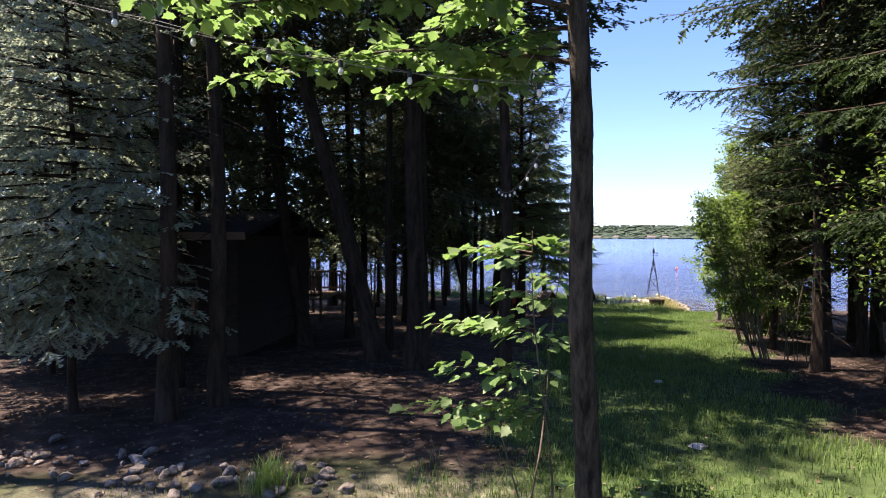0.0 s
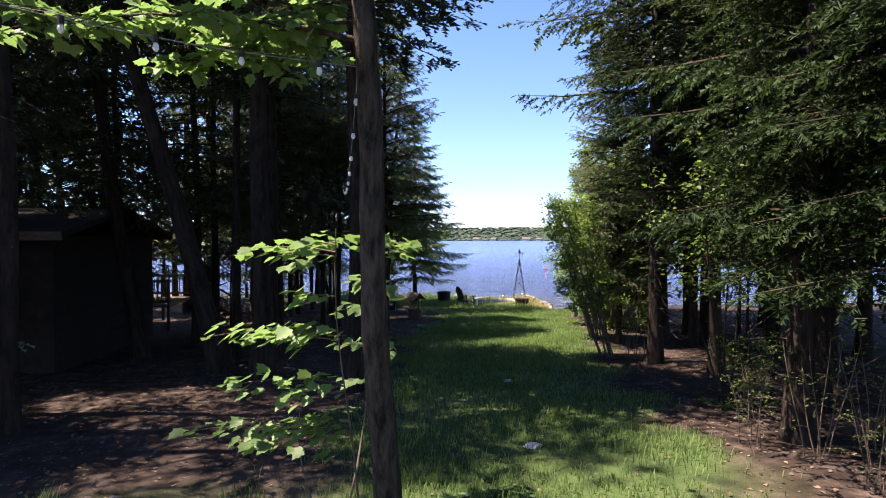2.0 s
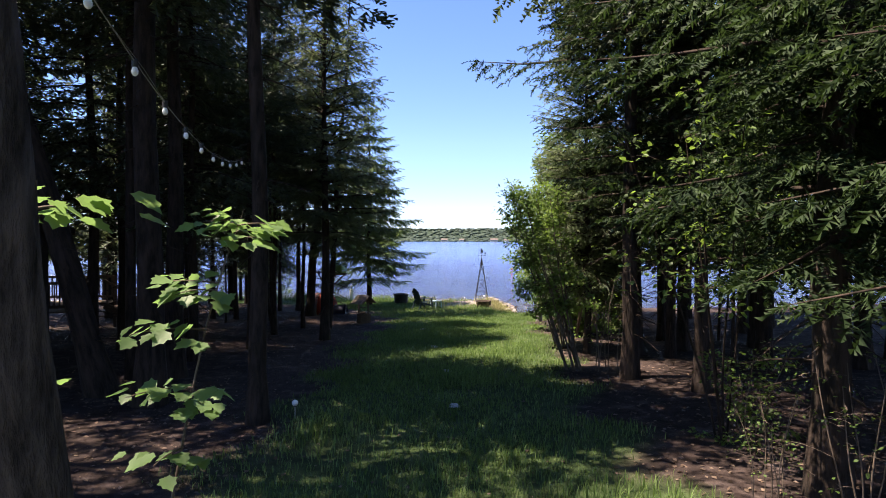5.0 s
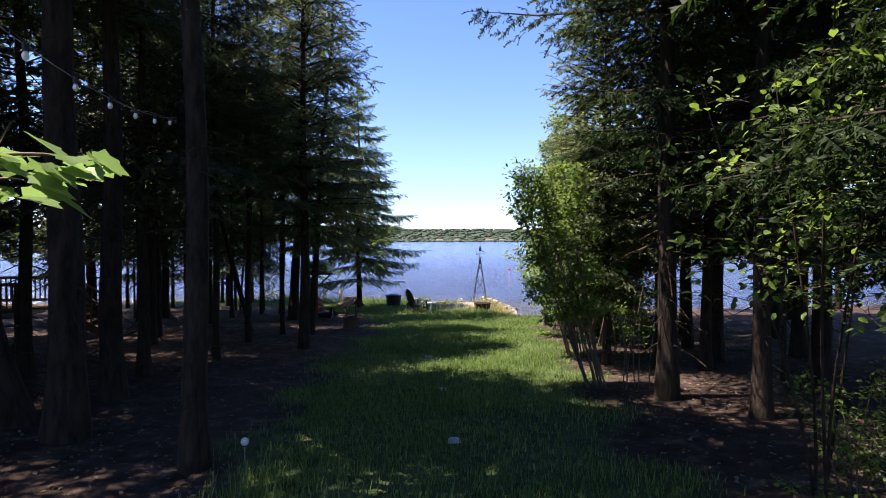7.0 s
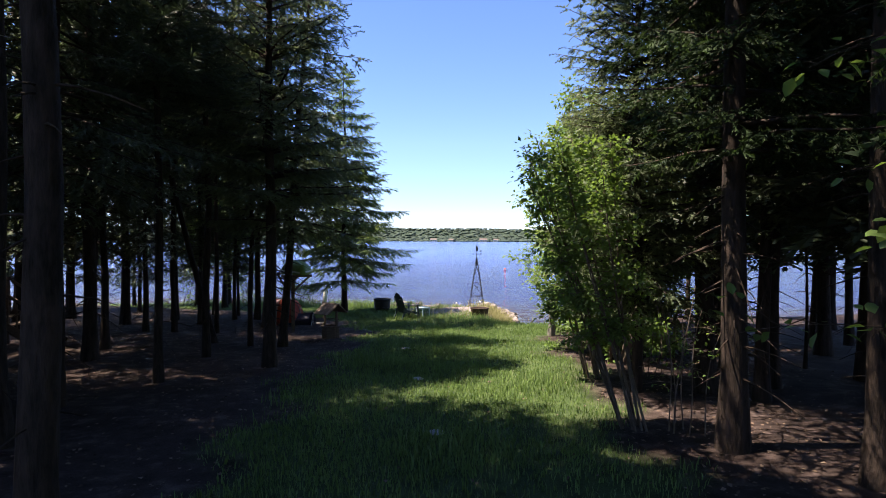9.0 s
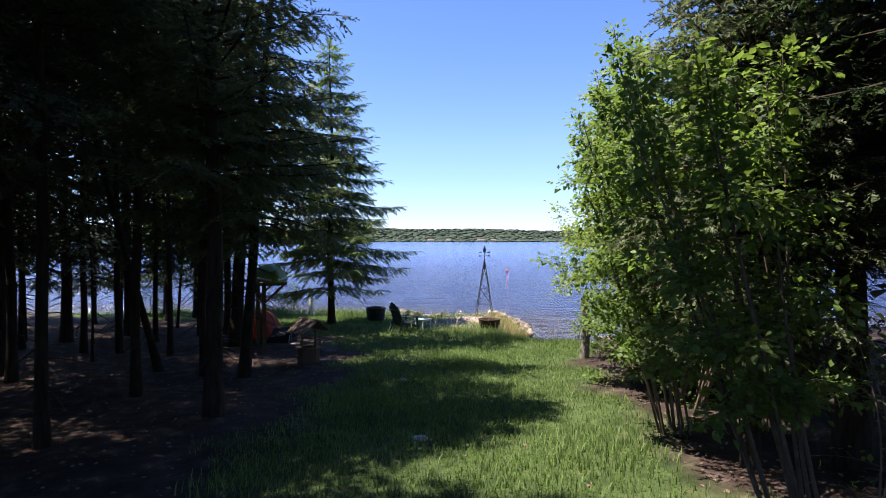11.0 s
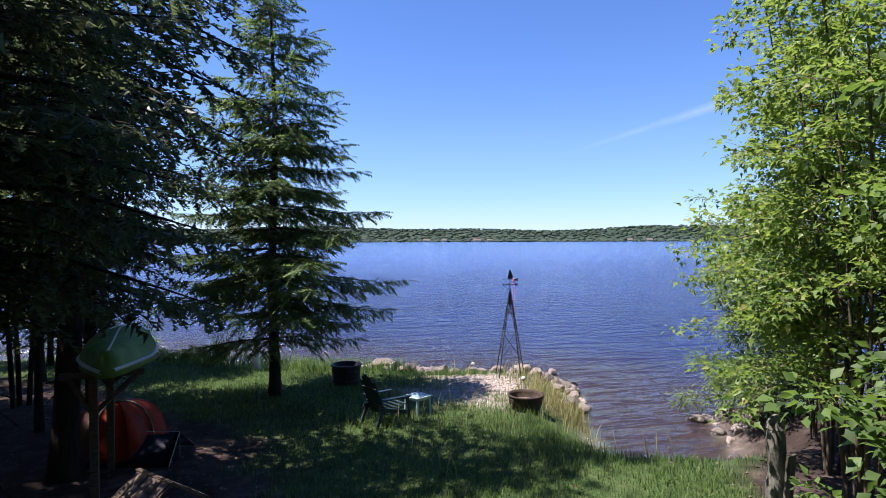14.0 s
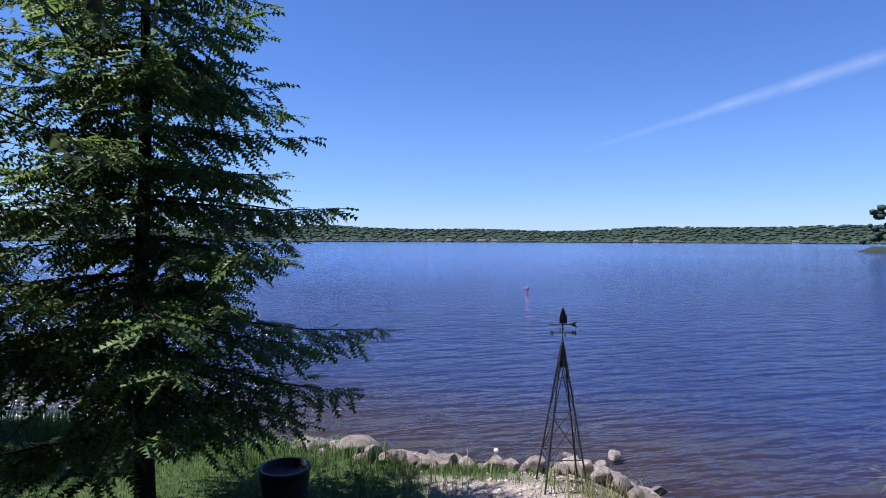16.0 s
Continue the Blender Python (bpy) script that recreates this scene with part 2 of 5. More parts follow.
def ground_material():
    m, n, l, p = nodes_of("ground of lawn and leaf litter")

    def attr(name):
        a = n.new("ShaderNodeAttribute")
        a.attribute_name = name
        return a.outputs["Fac"]

    def mixed(fac, a, b):
        k = n.new("ShaderNodeMixRGB")
        l.new(fac, k.inputs["Fac"])
        l.new(a, k.inputs["Color1"])
        l.new(b, k.inputs["Color2"])
        return k.outputs["Color"]

    big, mid, fine = noise_tex(n, l, 0.35, 4), noise_tex(n, l, 3.0, 5), noise_tex(n, l, 38, 4, rough=0.7)
    litter = ramp(n, l, mid, [(0.3, (0.022, 0.015, 0.013)), (0.55, (0.055, 0.038, 0.034)), (0.78, (0.16, 0.12, 0.11))])
    litter = mult(n, l, litter, ramp(n, l, fine, [(0.3, (0.45, 0.45, 0.45)), (0.7, (1, 1, 1))]))
    lawn = ramp(n, l, mid, [(0.3, (0.030, 0.052, 0.020)), (0.55, (0.062, 0.100, 0.036)), (0.8, (0.095, 0.120, 0.050))])
    lawn = mult(n, l, lawn, ramp(n, l, fine, [(0.3, (0.5, 0.5, 0.45)), (0.7, (1, 1, 1))]))
    sand = ramp(n, l, mid, [(0.3, (0.30, 0.24, 0.21)), (0.7, (0.54, 0.47, 0.43))])
    sand = mult(n, l, sand, ramp(n, l, fine, [(0.35, (0.38, 0.38, 0.38)), (0.62, (1, 1, 1))]))
    bed = ramp(n, l, mid, [(0.3, (0.012, 0.007, 0.010)), (0.7, (0.030, 0.019, 0.022))])
    # Deep bed painted blue, standing in for light scattered back by the water.
    depth_blue = ramp(n, l, mid, [(0.3, (0.004, 0.010, 0.055)), (0.7, (0.006, 0.014, 0.078))])
    # Brighter blue far out, painted for the sky sheen on open water.
    offing_sheen = ramp(n, l, mid, [(0.3, (0.022, 0.058, 0.21)), (0.7, (0.030, 0.070, 0.24))])
    woods = ramp(n, l, big, [(0.3, (0.016, 0.028, 0.018)), (0.7, (0.032, 0.050, 0.028))])
    col = mixed(attr("lawn"), litter, lawn)
    col = mixed(attr("sand"), col, sand)
    col = mixed(attr("bed"), col, bed)
    col = mixed(attr("deep"), col, depth_blue)
    col = mixed(attr("open"), col, offing_sheen)
    col = mixed(attr("woods"), col, woods)
    l.new(col, p.inputs["Base Color"])
    p.inputs["Roughness"].default_value = 0.95
    p.inputs["Specular IOR Level"].default_value = 0.15
    bumped(n, l, p, fine, 0.7, 0.03)
    return m


def water_material():
    m, n, l, p = nodes_of("lake water")
    t = n.new("ShaderNodeTexCoord")

    def waves(scale, rot, stretch, detail):
        mp = n.new("ShaderNodeMapping")
        mp.inputs["Rotation"].default_value = (0, 0, radians(rot))
        mp.inputs["Scale"].default_value = (1, stretch, 1)
        l.new(t.outputs["Object"], mp.inputs["Vector"])
        k = n.new("ShaderNodeTexNoise")
        k.inputs["Scale"].default_value, k.inputs["Detail"].default_value, k.inputs["Roughness"].default_value = scale, detail, 0.6
        l.new(mp.outputs["Vector"], k.inputs["Vector"])
        return k.outputs["Fac"]

    a, b, c = waves(0.26, 9, 3.4, 1.5), waves(0.9, -6, 3.2, 2.5), waves(0.02, 5, 4.0, 3)
    gust = n.new("ShaderNodeMath")
    gust.operation = "MULTIPLY"
    s = n.new("ShaderNodeMath")
    s.operation = "ADD"
    # crests: each wave's height folded at its middle
    fold = n.new("ShaderNodeMath")
    fold.operation, fold.inputs[1].default_value = "SUBTRACT", 0.5
    l.new(a, fold.inputs[0])
    ridge = n.new("ShaderNodeMath")
    ridge.operation = "ABSOLUTE"
    l.new(fold.outputs[0], ridge.inputs[0])
    crest = n.new("ShaderNodeMath")
    crest.operation, crest.inputs[1].default_value = "MULTIPLY", -1.8
    l.new(ridge.outputs[0], crest.inputs[0])
    l.new(crest.outputs[0], s.inputs[0])
    half = n.new("ShaderNodeMath")
    half.operation, half.inputs[1].default_value = "MULTIPLY", 0.55
    l.new(b, half.inputs[0])
    l.new(half.outputs[0], s.inputs[1])
    l.new(s.outputs[0], gust.inputs[0])
    cr = n.new("ShaderNodeMapRange")
    cr.inputs["From Min"].default_value, cr.inputs["From Max"].default_value = 0.35, 0.65
    cr.inputs["To Min"].default_value, cr.inputs["To Max"].default_value = 0.6, 1.2
    l.new(c, cr.inputs["Value"])
    px = n.new("ShaderNodeSeparateXYZ")
    l.new(t.outputs["Object"], px.inputs[0])
    calm = n.new("ShaderNodeMapRange")
    calm.inputs["From Min"].default_value, calm.inputs["From Max"].default_value = 50, 170
    calm.inputs["To Min"].default_value, calm.inputs["To Max"].default_value = 1.0, 0.42
    l.new(px.outputs["Y"], calm.inputs["Value"])
    swell = n.new("ShaderNodeMath")
    swell.operation = "MULTIPLY"
    l.new(cr.outputs["Result"], swell.inputs[0])
    l.new(calm.outputs["Result"], swell.inputs[1])
    l.new(swell.outputs[0], gust.inputs[1])
    p.inputs["Base Color"].default_value = (0.80, 0.80, 0.90, 1)
    p.inputs["Roughness"].default_value = 0.10
    p.inputs["IOR"].default_value = 1.333
    p.inputs["Transmission Weight"].default_value = 1.0
    bumped(n, l, p, gust.outputs[0], 1.0, 0.62)
    return m


M["ground"], M["water"] = ground_material(), water_material()

# ---- mesh helpers ----
rng = np.random.default_rng(7)


def fast_mesh(name, V, F, mat, smooth=False):
    """A mesh from arrays of places and of faces with one number of corners."""
    V, F = np.asarray(V, dtype=np.float32), np.asarray(F, dtype=np.int32)
    me = bpy.data.meshes.new(name)
    me.vertices.add(len(V))
    me.vertices.foreach_set("co", V.ravel())
    me.loops.add(F.size)
    me.loops.foreach_set("vertex_index", F.ravel())
    me.polygons.add(len(F))
    me.polygons.foreach_set("loop_start", np.arange(0, F.size, F.shape[1], dtype=np.int32))
    if smooth:
        me.polygons.foreach_set("use_smooth", np.ones(len(F), dtype=bool))
    me.update(calc_edges=True)
    if mat:
        me.materials.append(M[mat])
    return me


def part(name, data, mat, parent, label="", smooth=False):
    """Links a bmesh, or a finished mesh, as one object under a thing or a part."""
    if isinstance(data, bmesh.types.BMesh):
        me = bpy.data.meshes.new(name)
        if smooth:
            for f in data.faces:
                f.smooth = True
        data.to_mesh(me)
        data.free()
        me.materials.append(M[mat])
    else:
        me = data
    ob = new(name, me)
    ob.parent = parent
    if label:
        tagged(ob, label)
    return ob


def thing(name, at, label, category, group="", rz=0.0, kind=""):
    ob = new(name)
    ob.empty_display_size = 0.2
    ob.matrix_basis = pose(*at, 0, 0, rz)
    return tagged(ob, label, category, group, kind)


def box(bm, size, at=(0, 0, 0), rot=(0, 0, 0), bevel=0.0):
    """Adds a box of that size, centred at a place; bevel rounds its edges."""
    r = bmesh.ops.create_cube(bm, size=1.0, matrix=pose(*at, *rot) @ Matrix.Diagonal((*size, 1)))
    if bevel:
        edges = {e for v in r["verts"] for e in v.link_edges}
        bmesh.ops.bevel(bm, geom=list(edges), offset=bevel, segments=2, affect="EDGES", profile=0.6)
    return bm


def one_box(size, at=(0, 0, 0), rot=(0, 0, 0), bevel=0.0):
    return box(bmesh.new(), size, at, rot, bevel)


def rod(bm, a, b, r0, r1=None, sides=8):
    """Adds a straight bar from a to b."""
    a, b = Vector(a), Vector(b)
    turn = (b - a).to_track_quat("Z", "Y").to_matrix().to_4x4()
    bmesh.ops.create_cone(bm, cap_ends=True, segments=sides, radius1=r0, radius2=r0 if r1 is None else r1, depth=(b - a).length,
                          matrix=Matrix.Translation((a + b) / 2) @ turn)
    return bm


def one_rod(a, b, r0, r1=None, sides=8):
    return rod(bmesh.new(), a, b, r0, r1, sides)


def lathe(profile, sides=24):
    """A turned body from rows of radius and height."""
    bm = bmesh.new()
    rings = [[bm.verts.new((r * math.cos(2 * math.pi * k / sides), r * math.sin(2 * math.pi * k / sides), z)) for k in range(sides)] for r, z in profile]
    for a, b in zip(rings, rings[1:]):
        for k in range(sides):
            bm.faces.new((a[k], a[(k + 1) % sides], b[(k + 1) % sides], b[k]))
    return bm


def tube(points, radii, sides=6):
    P, R = np.asarray(points, float), np.asarray(radii, float)
    d = np.gradient(P, axis=0)
    d /= np.linalg.norm(d, axis=1)[:, None] + 1e-9
    ref = np.where(np.abs(d[:, 2:3]) > 0.9, np.array([[1.0, 0, 0]]), np.array([[0, 0, 1.0]]))
    u = np.cross(d, ref)
    u /= np.linalg.norm(u, axis=1)[:, None] + 1e-9
    w = np.cross(d, u)
    a = np.linspace(0, 2 * math.pi, sides, endpoint=False)
    V = P[:, None] + R[:, None, None] * (np.cos(a)[None, :, None] * u[:, None] + np.sin(a)[None, :, None] * w[:, None])
    n = len(P)
    i, k = np.meshgrid(np.arange(n - 1), np.arange(sides), indexing="ij")
    k2 = (k + 1) % sides
    F = np.stack([i * sides + k, i * sides + k2, (i + 1) * sides + k2, (i + 1) * sides + k], -1).reshape(-1, 4)
    return V.reshape(-1, 3), F


class Soup:
    """Gathers arrays of vertices and faces."""

    def __init__(self):
        self.v, self.f, self.n = [], [], 0

    def add(self, V, F):
        self.v.append(V)
        self.f.append(F + self.n)
        self.n += len(V)

    def mesh(self, name, mat, smooth=False):
        return fast_mesh(name, np.concatenate(self.v), np.concatenate(self.f), mat, smooth)


def scatter(tV, tF, at, along, up, size):
    """Many copies of one small leaf shape: x runs along, z up."""
    at, along, up = np.asarray(at), np.asarray(along), np.asarray(up)
    x = along / (np.linalg.norm(along, axis=1)[:, None] + 1e-9)
    y = np.cross(up, x)
    y /= np.linalg.norm(y, axis=1)[:, None] + 1e-9
    z = np.cross(x, y)
    size = np.asarray(size).reshape(-1, 1, 1)
    V = at[:, None] + size * (tV[None, :, :1] * x[:, None] + tV[None, :, 1:2] * y[:, None] + tV[None, :, 2:] * z[:, None])
    F = tF[None] + (np.arange(len(at)) * len(tV))[:, None, None]
    return V.reshape(-1, 3), F.reshape(-1, tF.shape[1])


def frond(pairs, width, sweep, droop, planes=1, seed=1):
    """A ragged spray of side needles on one stalk."""
    V, F = [], []
    r = random.Random(seed)
    for pl in range(planes):
        o = len(V)
        turn = math.pi * pl / planes
        for i in range(pairs + 1):
            s = i / pairs
            V.append((s, 0, -droop * s * s))
        for i in range(pairs):
            s = i / pairs
            for sg in (1, -1):
                w = width * (1 - 0.7 * s) * r.uniform(0.45, 1.3)
                V.append((s + sweep * r.uniform(0.4, 1.7), sg * w * math.cos(turn), sg * w * math.sin(turn) - droop * s * s - r.uniform(-0.04, 0.10)))
                F.append((o + i, o + i + 1, len(V) - 1))
    return np.array(V, float), np.array(F)


HEMLOCK = frond(5, 0.38, 0.24, 0.26)
CEDAR = frond(6, 0.42, 0.26, 0.40, 1, 2)
SPRUCE = frond(7, 0.24, 0.12, 0.12, 1, 4)


def tuft(count, spread):
    V, F = [], []
    r = random.Random(3)
    for i in range(count):
        a, e = 2 * math.pi * i / count + r.uniform(-0.3, 0.3), r.uniform(0.25, 1.0) * spread
        tip = (math.cos(e), math.sin(e) * math.cos(a), math.sin(e) * math.sin(a))
        side = (-math.sin(a) * 0.045, math.cos(a) * 0.045)
        V += [(0, side[0], side[1]), (0, -side[0], -side[1]), tip]
        F.append((3 * i, 3 * i + 1, 3 * i + 2))
    V.append((0, 0, 0))
    return np.array(V, float), np.array(F)


PINE = tuft(9, 1.0)


def lobed():
    """A maple leaf with five lobes, folded a little at its middle."""
    pts = [(0.0, 0.0), (0.0, 0.26), (0.16, 0.32), (0.34, 0.54), (0.46, 0.36), (0.68, 0.36), (0.72, 0.20), (0.98, 0.0)]
    out = pts + [(x, -y) for x, y in pts[-2:0:-1]]
    V = [(0.35, 0, -0.06)] + [(x, y, 0.10 * abs(y) - 0.16 * x * x) for x, y in out]
    n = len(out)
    return np.array(V, float), np.array([(0, 1 + i, 1 + (i + 1) % n) for i in range(n)])


def oval(wide, pts=(0.35, 0.75)):
    pts = [(0, 0)] + [(q, wide * (1 if q < 0.6 else 0.72)) for q in pts] + [(1, 0)]
    out = pts + [(x, -y) for x, y in pts[-2:0:-1]]
    V = [(0.5, 0, -0.03)] + [(x, y, 0.25 * abs(y) - 0.14 * x * x) for x, y in out]
    n = len(out)
    return np.array(V, float), np.array([(0, 1 + i, 1 + (i + 1) % n) for i in range(n)])


THREE = oval(0.40, (0.3, 0.44))
THREE[0][:, 1] *= np.where(np.abs(THREE[0][:, 0] - 0.44) < 0.01, 0.5, 1.0)
LOBED, OVAL, NARROW, SMALL = lobed(), oval(0.32), oval(0.15, (0.45,)), oval(0.33, (0.45,))

# ---- ground, lake and distance ----
WATER = -1.17
SHORE = np.array([(-2500, 300), (-300, 110), (-60, 50), (-20, 47), (-6, 46.5), (0, 46), (3, 45), (6.5, 42.5), (9, 41), (10.6, 40), (12, 38.9), (13.6, 38.1),
                  (15.2, 37.2), (15.4, 35.8), (14.3, 33.5), (13.7, 31.6), (13.6, 30.6), (14.6, 30.0), (15.8, 30.0), (16.8, 31.5), (17.4, 32.8), (20, 32), (26, 30),
                  (40, 30), (80, 42), (200, 110), (240, 170), (262, 232), (300, 240), (420, 200), (2500, 400), (2500, -2500), (-2500, -2500)], float)


def inland(x, y):
    """Metres from the shore, positive on land."""
    P = np.stack([np.ravel(x), np.ravel(y)], -1).astype(float)
    best, inside = np.full(len(P), 1e9), np.zeros(len(P), bool)
    for a, b in zip(SHORE, np.roll(SHORE, -1, axis=0)):
        ab = b - a
        s = np.clip(((P - a) @ ab) / (ab @ ab), 0, 1)
        best = np.minimum(best, np.linalg.norm(P - a - s[:, None] * ab, axis=1))
        cross = (a[1] > P[:, 1]) != (b[1] > P[:, 1])
        at = a[0] + (P[:, 1] - a[1]) / (ab[1] if abs(ab[1]) > 1e-9 else 1e-9) * ab[0]
        inside ^= cross & (P[:, 0] < at)
    return np.where(inside, best, -best).reshape(np.shape(x))


def smooth01(v):
    v = np.clip(v, 0, 1)
    return v * v * (3 - 2 * v)


def height(x, y):
    x, y = np.asarray(x, float), np.asarray(y, float)
    d = inland(x, y)
    z = 0.195 - 0.032 * (np.clip(y, -4, 42) - 7.8)
    z = z + 0.035 * np.sin(x * 0.9 + 1.3) * np.cos(y * 0.7) + 0.02 * np.sin(x * 2.3 + y * 1.9)
    z = z + 0.13 * np.exp(-(((x - 12.8) / 1.6) ** 2 + ((y - 35.6) / 1.6) ** 2))
    z = z + 0.25 * smooth01((-x - 8) / 20) + 0.02 * np.clip(np.hypot(x, y) - 120, 0, 400) * (d > 0) * 0.5
    bank = WATER - 0.05 + (z - WATER + 0.05) * smooth01((d + 0.1) / 1.7)
    bed = WATER - 0.05 - 0.11 * np.clip(-d, 0, 9) - 0.4 * np.clip(-d - 9, 0, 12)
    z = np.where(d > 0, bank, bed)
    r, ang = np.hypot(x, y), np.arctan2(x, y)
    hill = WATER - 1 + (37 + 5 * np.sin(ang * 9 + 1) + 3 * np.sin(ang * 23)) * smooth01((r - 1235) / 560)
    return np.where((r > 1200) & (d < 0), np.maximum(z, hill), z)


def gz(x, y):
    return float(height(np.array([x]), np.array([y]))[0])


YS = [-10, 6, 9, 13, 17, 20, 24, 27, 30, 34, 40, 47]
LEFT = [1.0, 1.3, 1.7, 2.5, 3.5, 4.3, 5.8, 6.8, 7.2, 5.8, 1, -9]
RIGHT = [5.6, 6.0, 7.0, 7.8, 9.2, 10.4, 11.6, 13.2, 16, 16, 17, 17]


def lawn_mask(x, y):
    w = 0.35 * np.sin(y * 1.7 + x) + 0.25 * np.sin(y * 3.1 - 2 * x)
    m = smooth01((x - np.interp(y, YS, LEFT) + w) / 1.3 + 0.5) * smooth01((np.interp(y, YS, RIGHT) - x + w) / 1.0 + 0.5)
    front = 0.6 * smooth01((9.0 - y + w) / 1.6) * smooth01((x + 10 + 3 * w) / 7) * smooth01((6 - x) / 2) * smooth01((y + 6) / 5)
    return np.maximum(m, front)


def sand_mask(x, y):
    return smooth01(1.35 - np.hypot((x - 12.4) / 2.1, (y - 35.2) / 2.1) + 0.2 * np.sin(3 * x + 2 * y))


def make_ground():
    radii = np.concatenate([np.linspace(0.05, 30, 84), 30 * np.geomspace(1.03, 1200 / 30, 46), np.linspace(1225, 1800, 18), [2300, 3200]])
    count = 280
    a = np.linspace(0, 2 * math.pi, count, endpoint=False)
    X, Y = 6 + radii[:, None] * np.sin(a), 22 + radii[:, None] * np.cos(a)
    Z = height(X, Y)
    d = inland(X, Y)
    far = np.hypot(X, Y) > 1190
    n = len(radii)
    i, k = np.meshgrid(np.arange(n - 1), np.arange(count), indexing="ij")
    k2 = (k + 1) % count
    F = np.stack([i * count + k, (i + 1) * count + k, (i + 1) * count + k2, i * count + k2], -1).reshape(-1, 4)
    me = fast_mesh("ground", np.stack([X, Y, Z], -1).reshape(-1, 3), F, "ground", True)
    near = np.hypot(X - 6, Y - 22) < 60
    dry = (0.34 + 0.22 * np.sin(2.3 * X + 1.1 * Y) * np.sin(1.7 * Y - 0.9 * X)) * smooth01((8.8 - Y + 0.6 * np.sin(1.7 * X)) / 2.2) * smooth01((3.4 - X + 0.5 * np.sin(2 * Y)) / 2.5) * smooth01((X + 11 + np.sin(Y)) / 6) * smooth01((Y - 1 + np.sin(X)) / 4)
    # deep and open mark where the bed carries the painted water light.
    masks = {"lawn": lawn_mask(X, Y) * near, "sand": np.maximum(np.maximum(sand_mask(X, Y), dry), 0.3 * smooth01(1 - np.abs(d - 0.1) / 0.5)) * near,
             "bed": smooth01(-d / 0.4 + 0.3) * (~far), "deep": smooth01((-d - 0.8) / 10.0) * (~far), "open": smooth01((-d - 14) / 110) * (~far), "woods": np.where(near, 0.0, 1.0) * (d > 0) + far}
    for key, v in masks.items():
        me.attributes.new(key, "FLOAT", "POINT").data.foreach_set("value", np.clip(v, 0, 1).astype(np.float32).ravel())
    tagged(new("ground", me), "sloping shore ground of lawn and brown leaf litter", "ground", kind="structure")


make_ground()


def make_water():
    xs = np.concatenate([-np.geomspace(2600, 60, 12), np.linspace(-50, 70, 30), np.geomspace(80, 2600, 12)])
    ys = np.concatenate([np.linspace(28, 90, 24), np.geomspace(100, 2600, 16)])
    X, Y = np.meshgrid(xs, ys, indexing="ij")
    i, k = np.meshgrid(np.arange(len(xs) - 1), np.arange(len(ys) - 1), indexing="ij")
    n = len(ys)
    F = np.stack([i * n + k, (i + 1) * n + k, (i + 1) * n + k + 1, i * n + k + 1], -1).reshape(-1, 4)
    V = np.stack([X, Y, np.full_like(X, WATER)], -1).reshape(-1, 3)
    c = V[F].mean(1)
    keep = (inland(c[:, 0], c[:, 1]) < 40) & (np.hypot(c[:, 0], c[:, 1]) < 1900)
    ob = new("water", fast_mesh("water", V, F[keep], "water", True))
    ob.visible_shadow = False
    tagged(ob, "wide blue lake with small wind ripples", "lake", kind="structure")


make_water()


def ico(sub):
    bm = bmesh.new()
    bmesh.ops.create_icosphere(bm, subdivisions=sub, radius=1)
    V = np.array([v.co[:] for v in bm.verts])
    F = np.array([[v.index for v in f.verts] for f in bm.faces])
    bm.free()
    return V, F


ICO1, ICO3 = ico(1), ico(3)


def woods_mass(name, label, X, Y, low, high, peaked):
    """A far wood: rough crowns, one beside another, on the ground sheet."""
    n = len(X)
    h = rng.uniform(low, high, n)
    w = h * rng.uniform(1.3, 2.3, n)
    Z = height(X, Y)
    bV, bF = ICO1
    J = bV[None] * (1 + rng.uniform(-0.28, 0.28, (n, len(bV), 1)))
    taper = np.where(rng.random(n) < peaked, 0.75, 0.1)[:, None]
    J[:, :, :2] *= 1 - taper[:, :, None] * np.clip(J[:, :, 2:3], 0, 1)
    V = np.stack([X[:, None] + J[:, :, 0] * w[:, None], Y[:, None] + J[:, :, 1] * w[:, None], Z[:, None] + h[:, None] * (0.5 + 0.55 * J[:, :, 2])], -1)
    F = bF[None] + (np.arange(n) * len(bV))[:, None, None]
    tagged(new(name, fast_mesh(name, V.reshape(-1, 3), F.reshape(-1, 3), "far", True)), label, "woods", kind="stuff")


ang = rng.uniform(radians(-48), radians(62), 7000)
rad = 1242 + 560 * rng.random(7000) ** 1.7
woods_mass("far_woods", "green mixed woods on the low hills across the lake", rad * np.sin(ang), rad * np.cos(ang), 2.8, 4.6, 0.1)


def point_woods():
    """Crowns of many small clumps on a wooded point across the bay."""
    px, py = rng.uniform(247, 420, 300), rng.uniform(150, 245, 300)
    ok = inland(px, py) > 1.5
    px, py = px[ok], py[ok]
    n, m = len(px), 9
    h = rng.uniform(9, 21, n)[:, None]
    u = rng.random((n, m)) ** 0.8
    rr = 0.22 * h * (1.1 - u) * np.sqrt(rng.random((n, m)))
    a = rng.uniform(0, 2 * math.pi, (n, m))
    C = np.stack([px[:, None] + rr * np.cos(a), py[:, None] + rr * np.sin(a), height(px, py)[:, None] + h * (0.08 + 0.92 * u)], -1).reshape(-1, 3)
    bV, bF = ICO1
    s = rng.uniform(0.9, 2.2, (len(C), 1, 1))
    V = C[:, None] + s * bV[None] * (1 + rng.uniform(-0.4, 0.4, (len(C), len(bV), 1)))
    F = bF[None] + (np.arange(len(C)) * len(bV))[:, None, None]
    tagged(new("point_woods", fast_mesh("point_woods", V.reshape(-1, 3), F.reshape(-1, 3), "far")), "dark green trees on a wooded point of the lake", "woods", kind="stuff")


